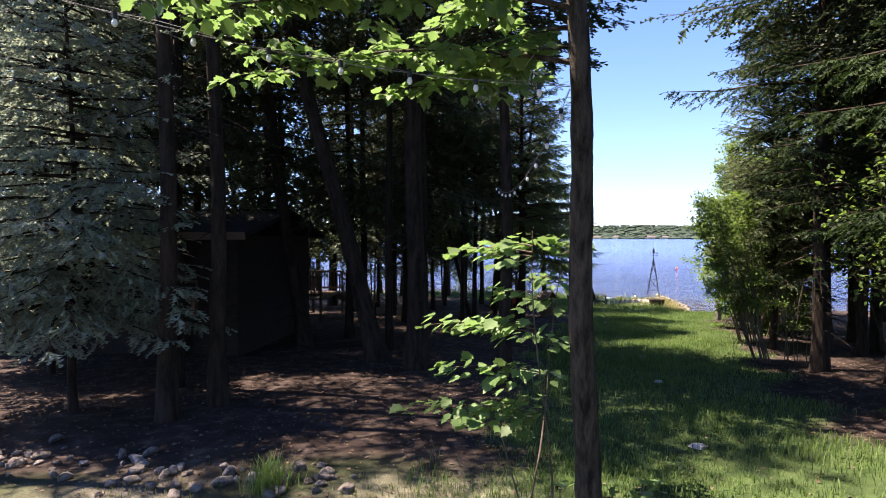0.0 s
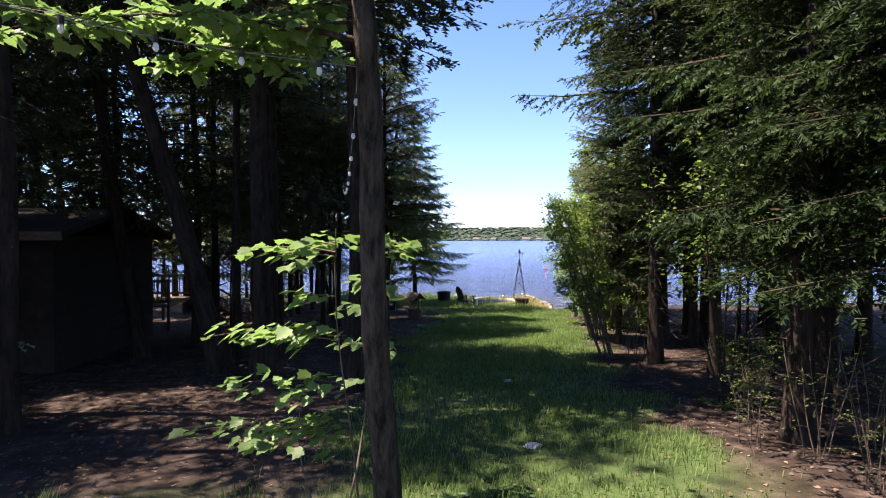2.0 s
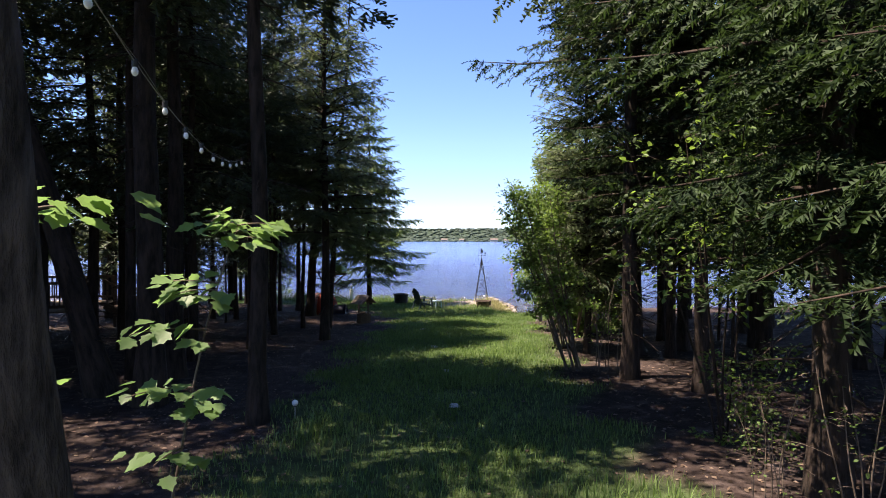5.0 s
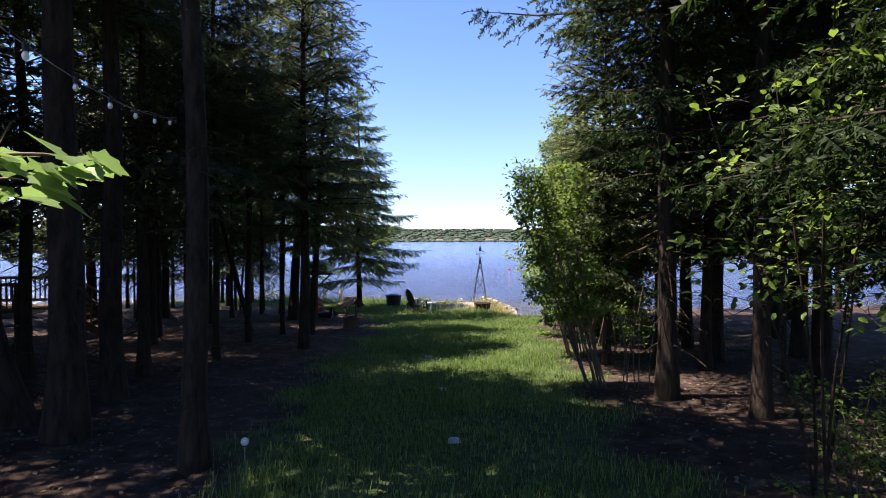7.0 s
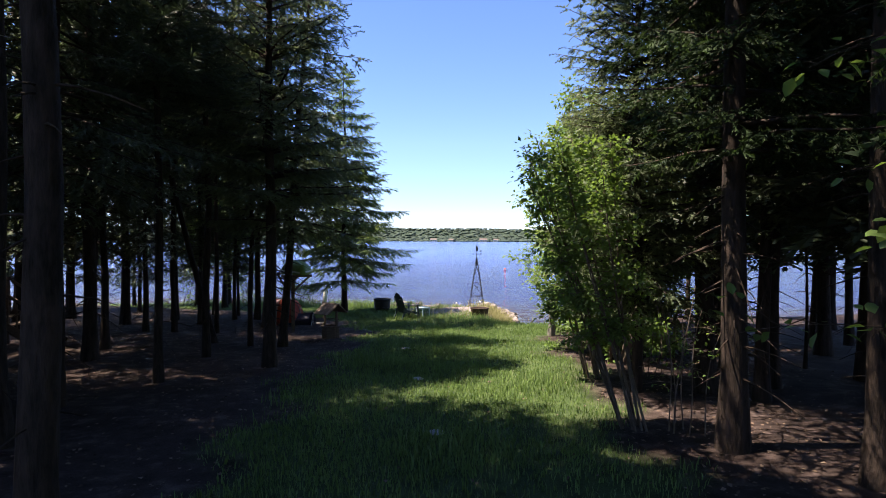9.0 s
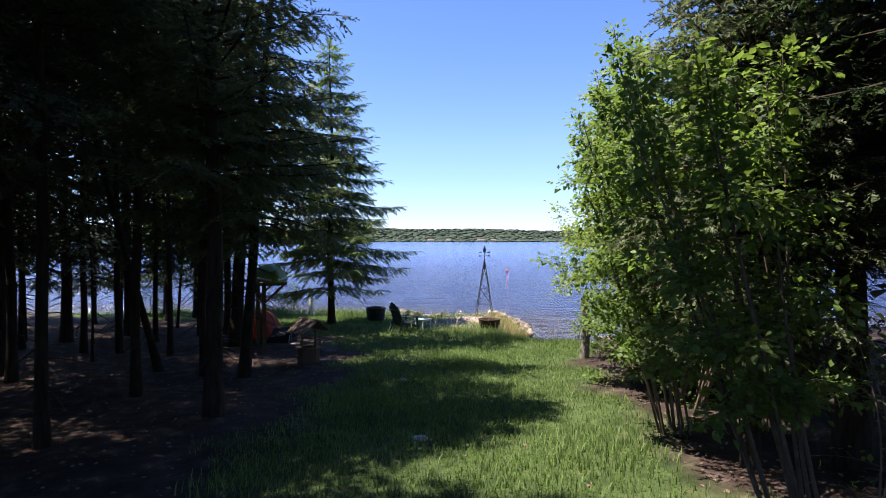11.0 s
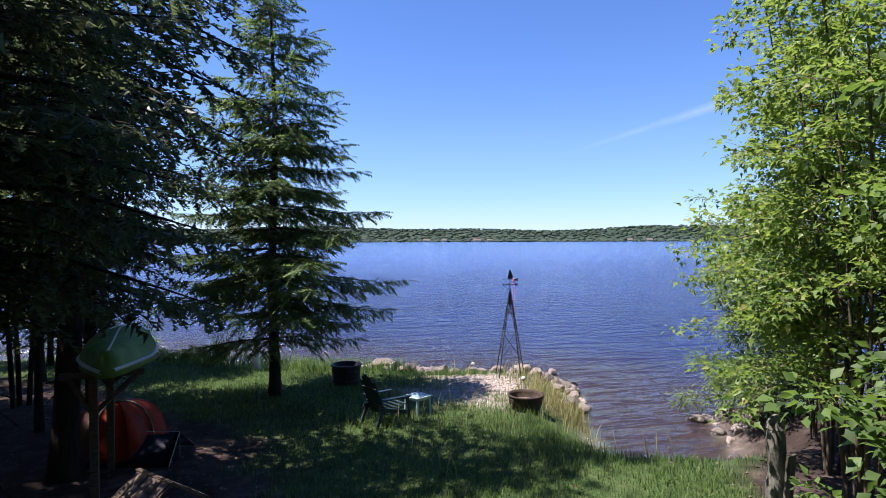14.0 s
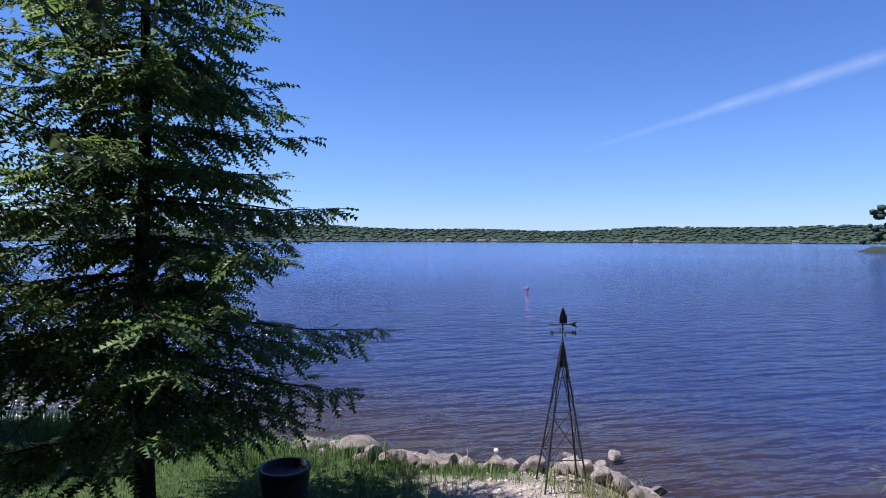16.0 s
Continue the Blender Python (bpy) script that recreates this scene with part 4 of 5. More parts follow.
# ---- leafy trees and shrubs ----
def near_maple():
    """The slim maple close to the path: one bole, and boughs of lobed leaves on one side."""
    g = np.random.default_rng(21)
    wood, at, along, ups, sizes = Soup(), [], [], [], []
    h = np.linspace(-0.25, 11.5, 40)
    x = -0.075 * (h - 2.1) * np.where(h < 6, 0.7, 0.5) * 0.66 + 0.02 * np.sin(h * 2.1)
    y = -0.035 * (h - 2.1) + 0.015 * np.cos(h * 1.7)
    x = x + np.interp(h, (0, 1.75, 4.2), (0.12, 0.085, 0.035))
    y = y + np.interp(h, (0, 1.75, 4.2), (0.46, 0.28, 0.0))
    P = np.stack([x, y, h], -1)
    r = 0.110 * (1 - h / 13) + 0.045 * np.exp(-np.clip(h, 0, 9) * 4) + 0.004 * np.sin(h * 9)
    hf = np.linspace(-0.25, 11.5, 300)
    bV, bF = tube(np.stack([np.interp(hf, h, P[:, q]) for q in range(3)], -1), np.interp(hf, h, r), 44)
    ax = np.repeat(np.stack([np.interp(hf, h, P[:, q]) for q in range(3)], -1), 44, axis=0)
    an, hh = np.tile(np.arange(44) * 2 * math.pi / 44, 300), np.repeat(hf, 44)
    ridge = np.sin(9 * an + 2.2 * np.sin(hh * 3.1) + 1.3 * np.sin(hh * 7.7 + 2)) * (0.6 + 0.4 * np.sin(hh * 13 + 3 * an)) + 0.6 * np.sin(15 * an - 3 * np.sin(hh * 4.3))
    bV = ax + (bV - ax) * (1 + 0.045 * ridge + g.normal(0, 0.012, len(ridge)))[:, None]
    wood.add(bV, bF)
    boughs = []
    # Boughs from the tenth on hang out of view, spread to dapple the lawn.
    for b in range(34):
        hz = 6.0 + 0.19 * (b - 9) if b > 8 else 4.15 + 0.13 * b
        a = radians(g.uniform(95, 215)) if b < 9 else g.uniform(0, 2 * math.pi)
        L = g.uniform(1.6, 3.0) if b < 9 else g.uniform(2.0, 4.2) * (1.15 - 0.016 * b)
        c = np.array([np.interp(hz, h, P[:, 0]), np.interp(hz, h, P[:, 1]), hz])
        d = np.array([math.cos(a), math.sin(a) * (0.6 if b < 9 else 1.0), g.uniform(0.1, 0.35) + (0.0 if b < 9 else 0.15)])
        s = np.linspace(0, 1, 8)[:, None]
        Q = c + s * d * L + s ** 2 * np.array([0, 0, -0.22 * L])
        wood.add(*tube(Q, np.linspace(0.022, 0.004, 8), 6))
        boughs.append((Q, L, b))
        for j in range(int(L * 4)):
            f = g.uniform(0.2, 1.0)
            c2 = np.array([np.interp(f, s[:, 0], Q[:, q]) for q in range(3)])
            d2 = unit(np.array([g.normal(), g.normal(), g.uniform(-0.3, 0.2)]) + 0.9 * d)
            L2 = g.uniform(0.3, 0.75)
            t = np.linspace(0, 1, 4)[:, None]
            Q2 = c2 + t * d2 * L2 + t ** 2 * np.array([0, 0, -0.25 * L2])
            wood.add(*tube(Q2, np.linspace(0.006, 0.002, 4), 4))
            boughs.append((Q2, L2 * 1.6, b))
    for Q, L, b in boughs:
        n = int(L * (38 if b < 9 else 17))
        f = 0.2 + 0.8 * g.random(n)
        c = np.stack([np.interp(f, np.linspace(0, 1, len(Q)), Q[:, q]) for q in range(3)], -1)
        v = unit(np.stack([g.normal(size=n), g.normal(size=n), g.uniform(-0.7, 0.1, n)], -1))
        at.append(c + v * 0.07)
        along.append(v)
        ups.append(np.stack([g.normal(size=n) * 0.4, g.normal(size=n) * 0.4, np.ones(n)], -1))
        sizes.append(g.uniform(0.07, 0.125, n) if b < 9 else g.uniform(0.09, 0.17, n))
    return wood, scatter(*LOBED, np.concatenate(at), np.concatenate(along), np.concatenate(ups), np.concatenate(sizes))


tree("maple_tree", (1.97, 5.36), "slim young maple with rough grey bark and bright lobed leaves", "tree", near_maple(), "maple_bark", "maple")


def tiered_sapling(seed, shoots, boughs):
    """A maple sapling whose side boughs stand in tiers towards the light."""
    g = np.random.default_rng(seed)
    wood, at, along, ups, sizes = [], [], [], [], []
    stems = []
    for foot, tip in shoots:
        s = np.linspace(0, 1, 9)[:, None]
        P = np.array(foot) + s * (np.array(tip) - np.array(foot)) + 0.05 * np.sin(s * 6) * np.array([1, 0.5, 0])
        wood.append(("stem", tube(P, np.linspace(0.014, 0.004, 9), 6)))
        stems.append(P)
    for h, deg, L in boughs:
        a = radians(deg)
        P = stems[0]
        c = np.array([np.interp(h - 0.12, P[:, 2], P[:, q]) for q in range(3)])
        d = np.array([math.cos(a), math.sin(a), 0.22])
        t = np.linspace(0, 1, 7)[:, None]
        Q = c + t * d * L + t ** 2 * np.array([0, 0, -0.2 * L])
        wood.append(("bough", tube(Q, np.linspace(0.007, 0.002, 7), 4)))
        n = int(L * 30) + 3
        f = 0.12 + 0.9 * g.random(n)
        side = np.array([-d[1], d[0], 0])
        p = np.stack([np.interp(f, t[:, 0], Q[:, q]) for q in range(3)], -1)
        w = g.normal(0, 0.16, n) * (1.15 - 0.7 * f)
        at.append(p + w[:, None] * side + np.stack([g.normal(0, 0.03, n), g.normal(0, 0.03, n), g.normal(0, 0.04, n)], -1))
        along.append(0.6 * d + np.sign(w)[:, None] * side * g.uniform(0.2, 1, (n, 1)) + np.stack([0 * f, 0 * f, g.uniform(-0.6, -0.1, n)], -1))
        ups.append(np.stack([g.normal(0, 0.3, n), g.normal(0, 0.3, n), np.ones(n)], -1))
        sizes.append(g.uniform(0.08, 0.155, n))
    return wood, scatter(*LOBED, np.concatenate(at), np.concatenate(along), np.concatenate(ups), np.concatenate(sizes))


def sapling(at, label, seed, shoots, boughs):
    wood, (V, F) = tiered_sapling(seed, shoots, boughs)
    ob = thing("maple_sapling", (*at, gz(*at) - 0.03), label, "sapling", "maple saplings")
    for name, (tV, tF) in wood:
        part(name, fast_mesh(name, tV, tF, "twig", True), "twig", ob)
    part("leaves", fast_mesh("leaves", V, F, "maple"), "maple", ob)


sapling((1.93, 6.3), "small maple sapling with tiers of bright green leaves", 31,
        (((0, 0, -0.1), (-0.15, 0.1, 3.0)), ((-0.25, -0.1, -0.1), (-0.45, 0.0, 1.5))),
        ((1.42, 174, 1.35), (1.38, 188, 0.8), (1.45, 150, 0.5), (1.82, 176, 0.92), (1.80, 196, 0.5), (2.22, 178, 1.05), (2.18, 162, 0.75), (2.26, 198, 0.6),
         (2.55, 185, 0.35), (2.92, 172, 0.75), (2.88, 198, 0.5), (2.98, 145, 0.42), (3.0, 80, 0.3)))
sapling((1.75, 6.95), "leaning maple sapling with one leafy tip in the sun", 35,
        (((0, 0, -0.1), (0.72, 1.15, 3.0)),),
        ((3.0, 20, 0.28), (3.02, 150, 0.30), (3.0, 260, 0.26), (2.95, 80, 0.25), (2.9, 320, 0.26), (2.6, 190, 0.42), (2.55, 240, 0.40), (2.3, 200, 0.45),
         (1.95, 210, 0.4), (1.9, 330, 0.25), (1.6, 250, 0.3)))
for x, y, hgt, sd in ((2.35, 5.9, 1.1, 32), (1.0, 5.6, 0.6, 33), (2.2, 5.2, 0.8, 34)):
    tree("maple_seedling", (x, y), "low maple seedling in the grass at a trunk", "sapling", broadleaf(sd, 2, hgt, 0.4, LOBED, 0.12, 45, 0.006, 0.6, 0.3, 0.4), "twig", "maple", "seedlings")

tree("hazel_shrub", (8.7, 10.7), "tall hazel shrub with round leaves on arching twigs", "shrub",
             broadleaf(41, 5, 4.9, 1.8, OVAL, 0.10, 850, 0.016, 0.6, 0.50, 0.45, (-1.0, -0.9)), "bark", "alder")
alder = tree("alder_shrub", (9.1, 16.0), "many-stemmed alder shrub with bright leaves at the lawn", "shrub",
             broadleaf(42, 11, 4.3, 1.0, SMALL, 0.085, 7500, 0.018, 0.7, 0.34, 0.6, (-1.15, 0.1)), "twig", "alder", "shrubs beside the lawn")
again(alder, (10.6, 19.7), 20, 1.08)
again(alder, (11.9, 20.9), 110, 1.2)
tree("wild_cherry", (12.7, 22.5), "dense leafy cherry thicket hanging over the lawn", "shrub",
            broadleaf(43, 12, 7.6, 2.2, SMALL, 0.115, 40000, 0.024, 0.8, 0.02, 0.6, (-0.3, 0)), "twig", "alder", "shrubs beside the lawn")
young = tree("young_maple", (15.5, 27.6), "young maple with pale new leaves near the cove", "tree",
             broadleaf(44, 9, 8.2, 2.5, THREE, 0.112, 21000, 0.03, 0.5, 0.30, 0.6), "twig", "young", "shrubs beside the lawn")
again(young, (14.0, 25.8), 140, 0.98)
tree("willow_bush", (18.2, 31.6), "grey-green willow bush on the stony bank", "shrub",
              broadleaf(45, 12, 5.4, 2.1, NARROW, 0.14, 22000, 0.02, 0.9, 0.03, 0.6), "twig", "willow", "shrubs on the bank")
low = tree("alder_shrub", (9.0, 10.6), "low young alder with a few leaves under the trees", "shrub",
           broadleaf(48, 6, 1.6, 0.75, SMALL, 0.07, 1300, 0.008, 0.9, 0.1, 0.6), "twig", "alder", "shrubs beside the lawn", rz=15)
again(alder, (17.0, 29.2), 40, 0.75)
again(low, (2.2, 43.5), 60, 1.50)
again(low, (5.4, 42.4), 200, 1.20)
again(low, (-1.2, 43.2), 20, 1.50)
tree("birch_tree", (0.9, 37.0), "broad-leaved tree standing at the bank", "tree",
             broadleaf(46, 3, 11.0, 2.8, THREE, 0.15, 13000, 0.06, 0.7, 0.2, 0.55), "bark", "willow", WOODS)

brush = tree("bare_brush", (8.0, 7.9), "thin leafless brush stems beside the trunks", "shrub",
             broadleaf(47, 6, 1.8, 0.7, OVAL, 0.05, 10, 0.007, 0.9, 0.35, 0.5), "twig", "alder", "bare brush under the trees")
for x, y, rz, sc in ((7.5, 8.5, 70, 0.7), (9.6, 15.6, 260, 1.2), (11.7, 19.4, 300, 1.1), (7.9, 7.0, 20, 0.6)):
    again(brush, (x, y), rz, sc)
again(brush, (9.2, 8.3), 185, 1.0)
thin = tree("dead_sapling", (-1.9, 25.4), "thin dead sapling trunk with short twigs", "tree",
            conifer(17, 5.5, 0.04, 2.6, 0.8, 14, HEMLOCK, 0.22, 0.2, 0.4, 0.3, 0.4, stubs=14), "bark", "hemlock", WOODS)
again(thin, (0.1, 29.6), 160, 1.0)
again(thin, (-3.2, 34.6), 250, 1.1)
again(thin, (12.9, 15.4), 30, 1.1)
again(thin, (15.4, 18.9), 120, 1.0)

# a grey weathered stump post at the lawn's edge
snag = thing("tree_stump", (12.55, 25.85, gz(12.55, 25.85)), "grey weathered dead trunk with peeling bark", "stump")
h = np.linspace(-0.1, 1.5, 12)
sV, sF = tube(np.stack([0.03 * np.sin(h * 3), 0.03 * np.cos(h * 2), h], -1), 0.125 - 0.02 * h + 0.012 * np.sin(h * 11), 10)
part("trunk", fast_mesh("trunk", sV, sF, "snag", True), "snag", snag)
part("bark_flap", one_box((0.16, 0.03, 0.6), (0.05, -0.15, 0.9), (4, 0, 12), 0.008), "snag", snag)
part("broken_top", lathe([(0.11, 0), (0.09, 0.10), (0.03, 0.16), (0.0, 0.17)], 8), "snag", snag).location = (-0.02, -0.02, 1.47)

# ---- grass, litter ----


def blades(n, xs, ys, keep, low, high, mat, name, label, wide=0.006, tall=None, fine=False):
    x, y = rng.uniform(*xs, n), rng.uniform(*ys, n)
    k = rng.random(n) < keep(x, y)
    x, y = x[k], y[k]
    z = height(x, y)
    n = len(x)
    h = rng.uniform(low, high, n) * (tall(x, y) if tall is not None else 1.0)
    a = rng.uniform(0, 2 * math.pi, n)
    lean = h * rng.uniform(0.15, 0.75, n)
    w = wide * rng.uniform(0.7, 1.4, n)
    ca, sa = np.cos(a), np.sin(a)
    sx, sy = -sa * w, ca * w
    if fine:
        V = np.stack([np.stack([x + sx, y + sy, z - 0.01], -1), np.stack([x - sx, y - sy, z - 0.01], -1), np.stack([x + ca * lean * 0.7, y + sa * lean * 0.7, z + h], -1)], 1)
        F = np.arange(3 * n).reshape(-1, 3)
        return tagged(new(name, fast_mesh(name, V.reshape(-1, 3), F, mat)), label, "grass", kind="stuff")
    V = np.stack([np.stack([x + sx, y + sy, z - 0.01], -1), np.stack([x - sx, y - sy, z - 0.01], -1),
                  np.stack([x - sx * 0.7 + ca * lean * 0.35, y - sy * 0.7 + sa * lean * 0.35, z + h * 0.62], -1),
                  np.stack([x + sx * 0.7 + ca * lean * 0.35, y + sy * 0.7 + sa * lean * 0.35, z + h * 0.62], -1),
                  np.stack([x + ca * lean, y + sa * lean, z + h], -1)], 1)
    o = (np.arange(n) * 5)[:, None]
    F = np.concatenate([np.array([[0, 1, 2]]) + o, np.array([[0, 2, 3]]) + o, np.array([[3, 2, 4]]) + o])
    tagged(new(name, fast_mesh(name, V.reshape(-1, 3), F, mat)), label, "grass", kind="stuff")


def lawn_keep(x, y):
    d = inland(x, y)
    patch = 0.55 + 0.45 * np.sin(x * 1.3 + 2 * np.sin(y * 0.8)) * np.sin(y * 1.1 + x * 0.4)
    return lawn_mask(x, y) * smooth01((d - 0.5) / 0.9) * (1 - sand_mask(x, y)) * np.clip(patch, 0.12, 1)


def tall_of(x, y):
    return 0.8 + 0.7 * smooth01((y - 26) / 6) * smooth01((x - 10.3) / 1.5) + 0.6 * smooth01((np.sin(x * 1.1 + 1) * np.sin(y * 0.9) - 0.4) * 2)


blades(46000, (0.5, 9), (5.5, 14), lawn_keep, 0.06, 0.15, "grass", "lawn_grass", "loose green lawn grass", 0.006, tall_of)
blades(76000, (2, 14), (14, 29), lawn_keep, 0.06, 0.15, "grass", "lawn_grass", "loose green lawn grass in stripes of sun", 0.008, tall_of)
blades(80000, (-6, 17), (29, 45), lawn_keep, 0.06, 0.14, "grass", "shore_grass", "tall unmown grass on the shore", 0.007, tall_of)


def bank_keep(x, y):
    d = inland(x, y)
    return ((d > 0.35) & (d < 2.3)) * (0.4 + 0.6 * (np.sin(x * 2.3 + y) > -0.2))


blades(16000, (1.5, 11), (35.5, 44), bank_keep, 0.22, 0.52, "grass", "bank_grass", "tall uncut grass along the lake bank", 0.008)


def full_keep(x, y):
    return lawn_mask(x, y) * smooth01((inland(x, y) - 1.0) / 0.6) * (1 - sand_mask(x, y))


blades(110000, (3, 16), (15, 41), full_keep, 0.05, 0.14, "grass", "fine_grass", "fine dense grass filling the lawn", 0.007, tall_of, True)


def reed_keep(x, y):
    return np.exp(-(((x - 14.0) / 0.8) ** 2 + ((y - 33.9) / 1.3) ** 2)) * (inland(x, y) > 0.05) + 0.03 * lawn_keep(x, y) * (y > 29)


blades(34000, (9, 16.5), (29, 39), reed_keep, 0.2, 0.55, "reed", "dry_grass", "pale dry grass round the fire kettle", 0.008)


def front_keep(x, y):
    return smooth01((8.4 - y + 0.5 * np.sin(2.1 * x)) / 1.6) * (0.45 + 0.4 * np.sin(1.9 * x + 2.3 * y) * np.sin(1.3 * y - x))


blades(15000, (-8, 3.2), (4.6, 8.8), front_keep, 0.04, 0.10, "reed", "dry_lawn", "short dry straw-coloured grass before the wood", 0.006, None, True)
blades(15000, (-8, 3.2), (4.6, 8.4), front_keep, 0.04, 0.11, "grass", "thin_lawn", "thin green grass on dry ground before the wood", 0.006, None, True)


def tuft_keep(x, y):
    return np.exp(-(((x + 1.1) / 0.16) ** 2 + ((y - 7.8) / 0.16) ** 2))


blades(3000, (-1.6, -0.6), (7.3, 8.3), tuft_keep, 0.22, 0.42, "grass", "grass_tuft", "single bright green tuft of grass", 0.006)


def litter():
    n = 30000
    x, y = rng.uniform(-12, 16, n), rng.uniform(4, 40, n) ** 1.0
    k = (rng.random(n) < (1 - 0.8 * lawn_mask(x, y)) * np.where(y < 16, 1.0, 0.5)) & (inland(x, y) > 1)
    x, y = x[k], y[k]
    n = len(x)
    kite = (np.array([(0, 0, 0), (0.45, 0.36, 0.10), (1, 0, 0.02), (0.45, -0.36, 0.13)], float), np.array([(0, 2, 1), (0, 3, 2)]))
    a = rng.uniform(0, 2 * math.pi, n)
    V, F = scatter(*kite, np.stack([x, y, height(x, y) + 0.008], -1), np.stack([np.cos(a), np.sin(a), rng.normal(0, 0.15, n)], -1),
                   np.stack([rng.normal(0, 0.3, n), rng.normal(0, 0.3, n), np.ones(n)], -1), rng.uniform(0.035, 0.09, n))
    tagged(new("leaf_litter", fast_mesh("leaf_litter", V, F, "litter")), "scattered dry brown leaves and needles", "leaves", kind="stuff")


litter()

# ---- stones ----


def rock_mesh(seed, flat):
    g = np.random.default_rng(seed)
    V, F = ICO3
    V = V.copy()
    for _ in range(22):
        d = unit(g.normal(size=3))
        V = V - np.clip(V @ d - g.uniform(0.42, 0.72), 0, 1)[:, None] * d
    V *= np.array([1.0, g.uniform(0.65, 0.95), flat])
    V += 0.02 * np.sin(V[:, [1, 2, 0]] * 7 + seed)
    return fast_mesh("rock", V, F, "granite", False)


ROCKS = [rock_mesh(60 + i, f) for i, f in enumerate((0.7, 0.55, 0.8, 0.6, 0.5, 0.72))]


def rock(x, y, size, k, rz, label, group, sink=0.35, name="rock"):
    ob = new(name, ROCKS[k % 6])
    ob.matrix_basis = Matrix.LocRotScale((x, y, max(gz(x, y), WATER - 0.05) + size * (0.6 - sink)), Euler((radians(7 * (k % 3 - 1)), radians(9 * (k % 4 - 1.5)), radians(rz))), (size,) * 3)
    tagged(ob, label, "rock", group)


SHORE_ROCKS = "granite rocks along the shore"
rock(10.35, 39.2, 0.62, 2, 25, "large pale granite boulder on the shore", SHORE_ROCKS, 0.22, "boulder")
g = random.Random(5)
line = [(9.4, 40.5), (10.2, 39.5), (11.2, 38.6), (12.1, 38.0), (13.2, 37.5), (14.3, 36.9), (15.0, 36.5), (15.0, 35.8), (14.8, 35.2), (14.3, 34.2)]
for i in range(170):
    t = g.random() * (len(line) - 1.01)
    a, b = line[int(t)], line[int(t) + 1]
    f = t - int(t)
    rock(a[0] + (b[0] - a[0]) * f + g.gauss(0, 0.22), a[1] + (b[1] - a[1]) * f + g.gauss(0, 0.25), g.uniform(0.13, 0.36), i, g.uniform(0, 360),
         "rounded granite rock at the water's edge", SHORE_ROCKS, 0.02)
for i, (x, y, s) in enumerate(((15.3, 37.9, 0.24), (15.9, 38.3, 0.3), (14.9, 38.6, 0.2))):
    rock(x, y, s, i, 50 * i, "dark wet rock lying in the shallow water", SHORE_ROCKS, 0.3)
for i in range(16):
    rock(16.6 + 0.11 * i + g.gauss(0, 0.2), 30.9 + 0.13 * i + g.gauss(0, 0.25), g.uniform(0.15, 0.32), i, 37 * i, "grey bank rock below the willow", SHORE_ROCKS)
for i in range(46):
    rock(9.0 + 0.05 * i + g.gauss(0, 0.15), 40.2 - 0.035 * i + g.gauss(0, 0.28), g.uniform(0.10, 0.27), i, 41 * i, "rounded granite rock piled beside the boulder", SHORE_ROCKS, 0.0)
for i in range(12):
    rock(13.9 + 0.09 * i + g.gauss(0, 0.12), 36.9 - 0.07 * i + g.gauss(0, 0.15), g.uniform(0.2, 0.36), i, 63 * i, "brown granite rock at the foot of the mound", SHORE_ROCKS, 0.0)
for i in range(85):
    t = g.random()
    rock(-5.6 + 5.6 * t + g.gauss(0, 0.2), 8.9 - 1.1 * t + g.gauss(0, 0.32), g.uniform(0.06, 0.15), i, g.uniform(0, 360), "small fieldstone in a low row beside the wood", "fieldstones in a row", 0.3, "fieldstone")
for i, (x, y, s) in enumerate(((4.58, 9.35, 0.27), (5.53, 13.5, 0.24), (6.2, 16.5, 0.24), (6.85, 20.5, 0.25), (7.42, 24.5, 0.25))):
    ob = new("stepping_stone", ROCKS[4].copy() if i == 0 else bpy.data.objects["stepping_stone"].data)
    if i == 0:
        ob.data.materials.clear()
        ob.data.materials.append(M["slab"])
    ob.matrix_basis = Matrix.LocRotScale((x, y, gz(x, y) + 0.03), Euler((0, 0, 0.7 * i)), (s * 0.9, s * 0.75, 0.09))
    tagged(ob, "flat pale stepping stone sunk in the lawn", "stone", "stepping stones across the lawn")


def gravel():
    """Pebbles and chips lying on the sandy mound."""
    n = 2600
    x, y = rng.uniform(9.8, 15.2, n), rng.uniform(32.8, 38, n)
    k = rng.random(n) < sand_mask(x, y) ** 2
    x, y = x[k], y[k]
    bV, bF = ICO1
    s = rng.uniform(0.012, 0.05, (len(x), 1, 1))
    V = np.stack([x, y, height(x, y) + 0.004], -1)[:, None] + s * bV[None] * np.array([1, 1, 0.6]) * (1 + rng.uniform(-0.3, 0.3, (len(x), len(bV), 1)))
    F = bF[None] + (np.arange(len(x)) * len(bV))[:, None, None]
    tagged(new("gravel", fast_mesh("gravel", V.reshape(-1, 3), F.reshape(-1, 3), "pebble")), "pebbles and stone chips on the sandy mound", "gravel", kind="stuff")


gravel()

# ---- things on the shore ----


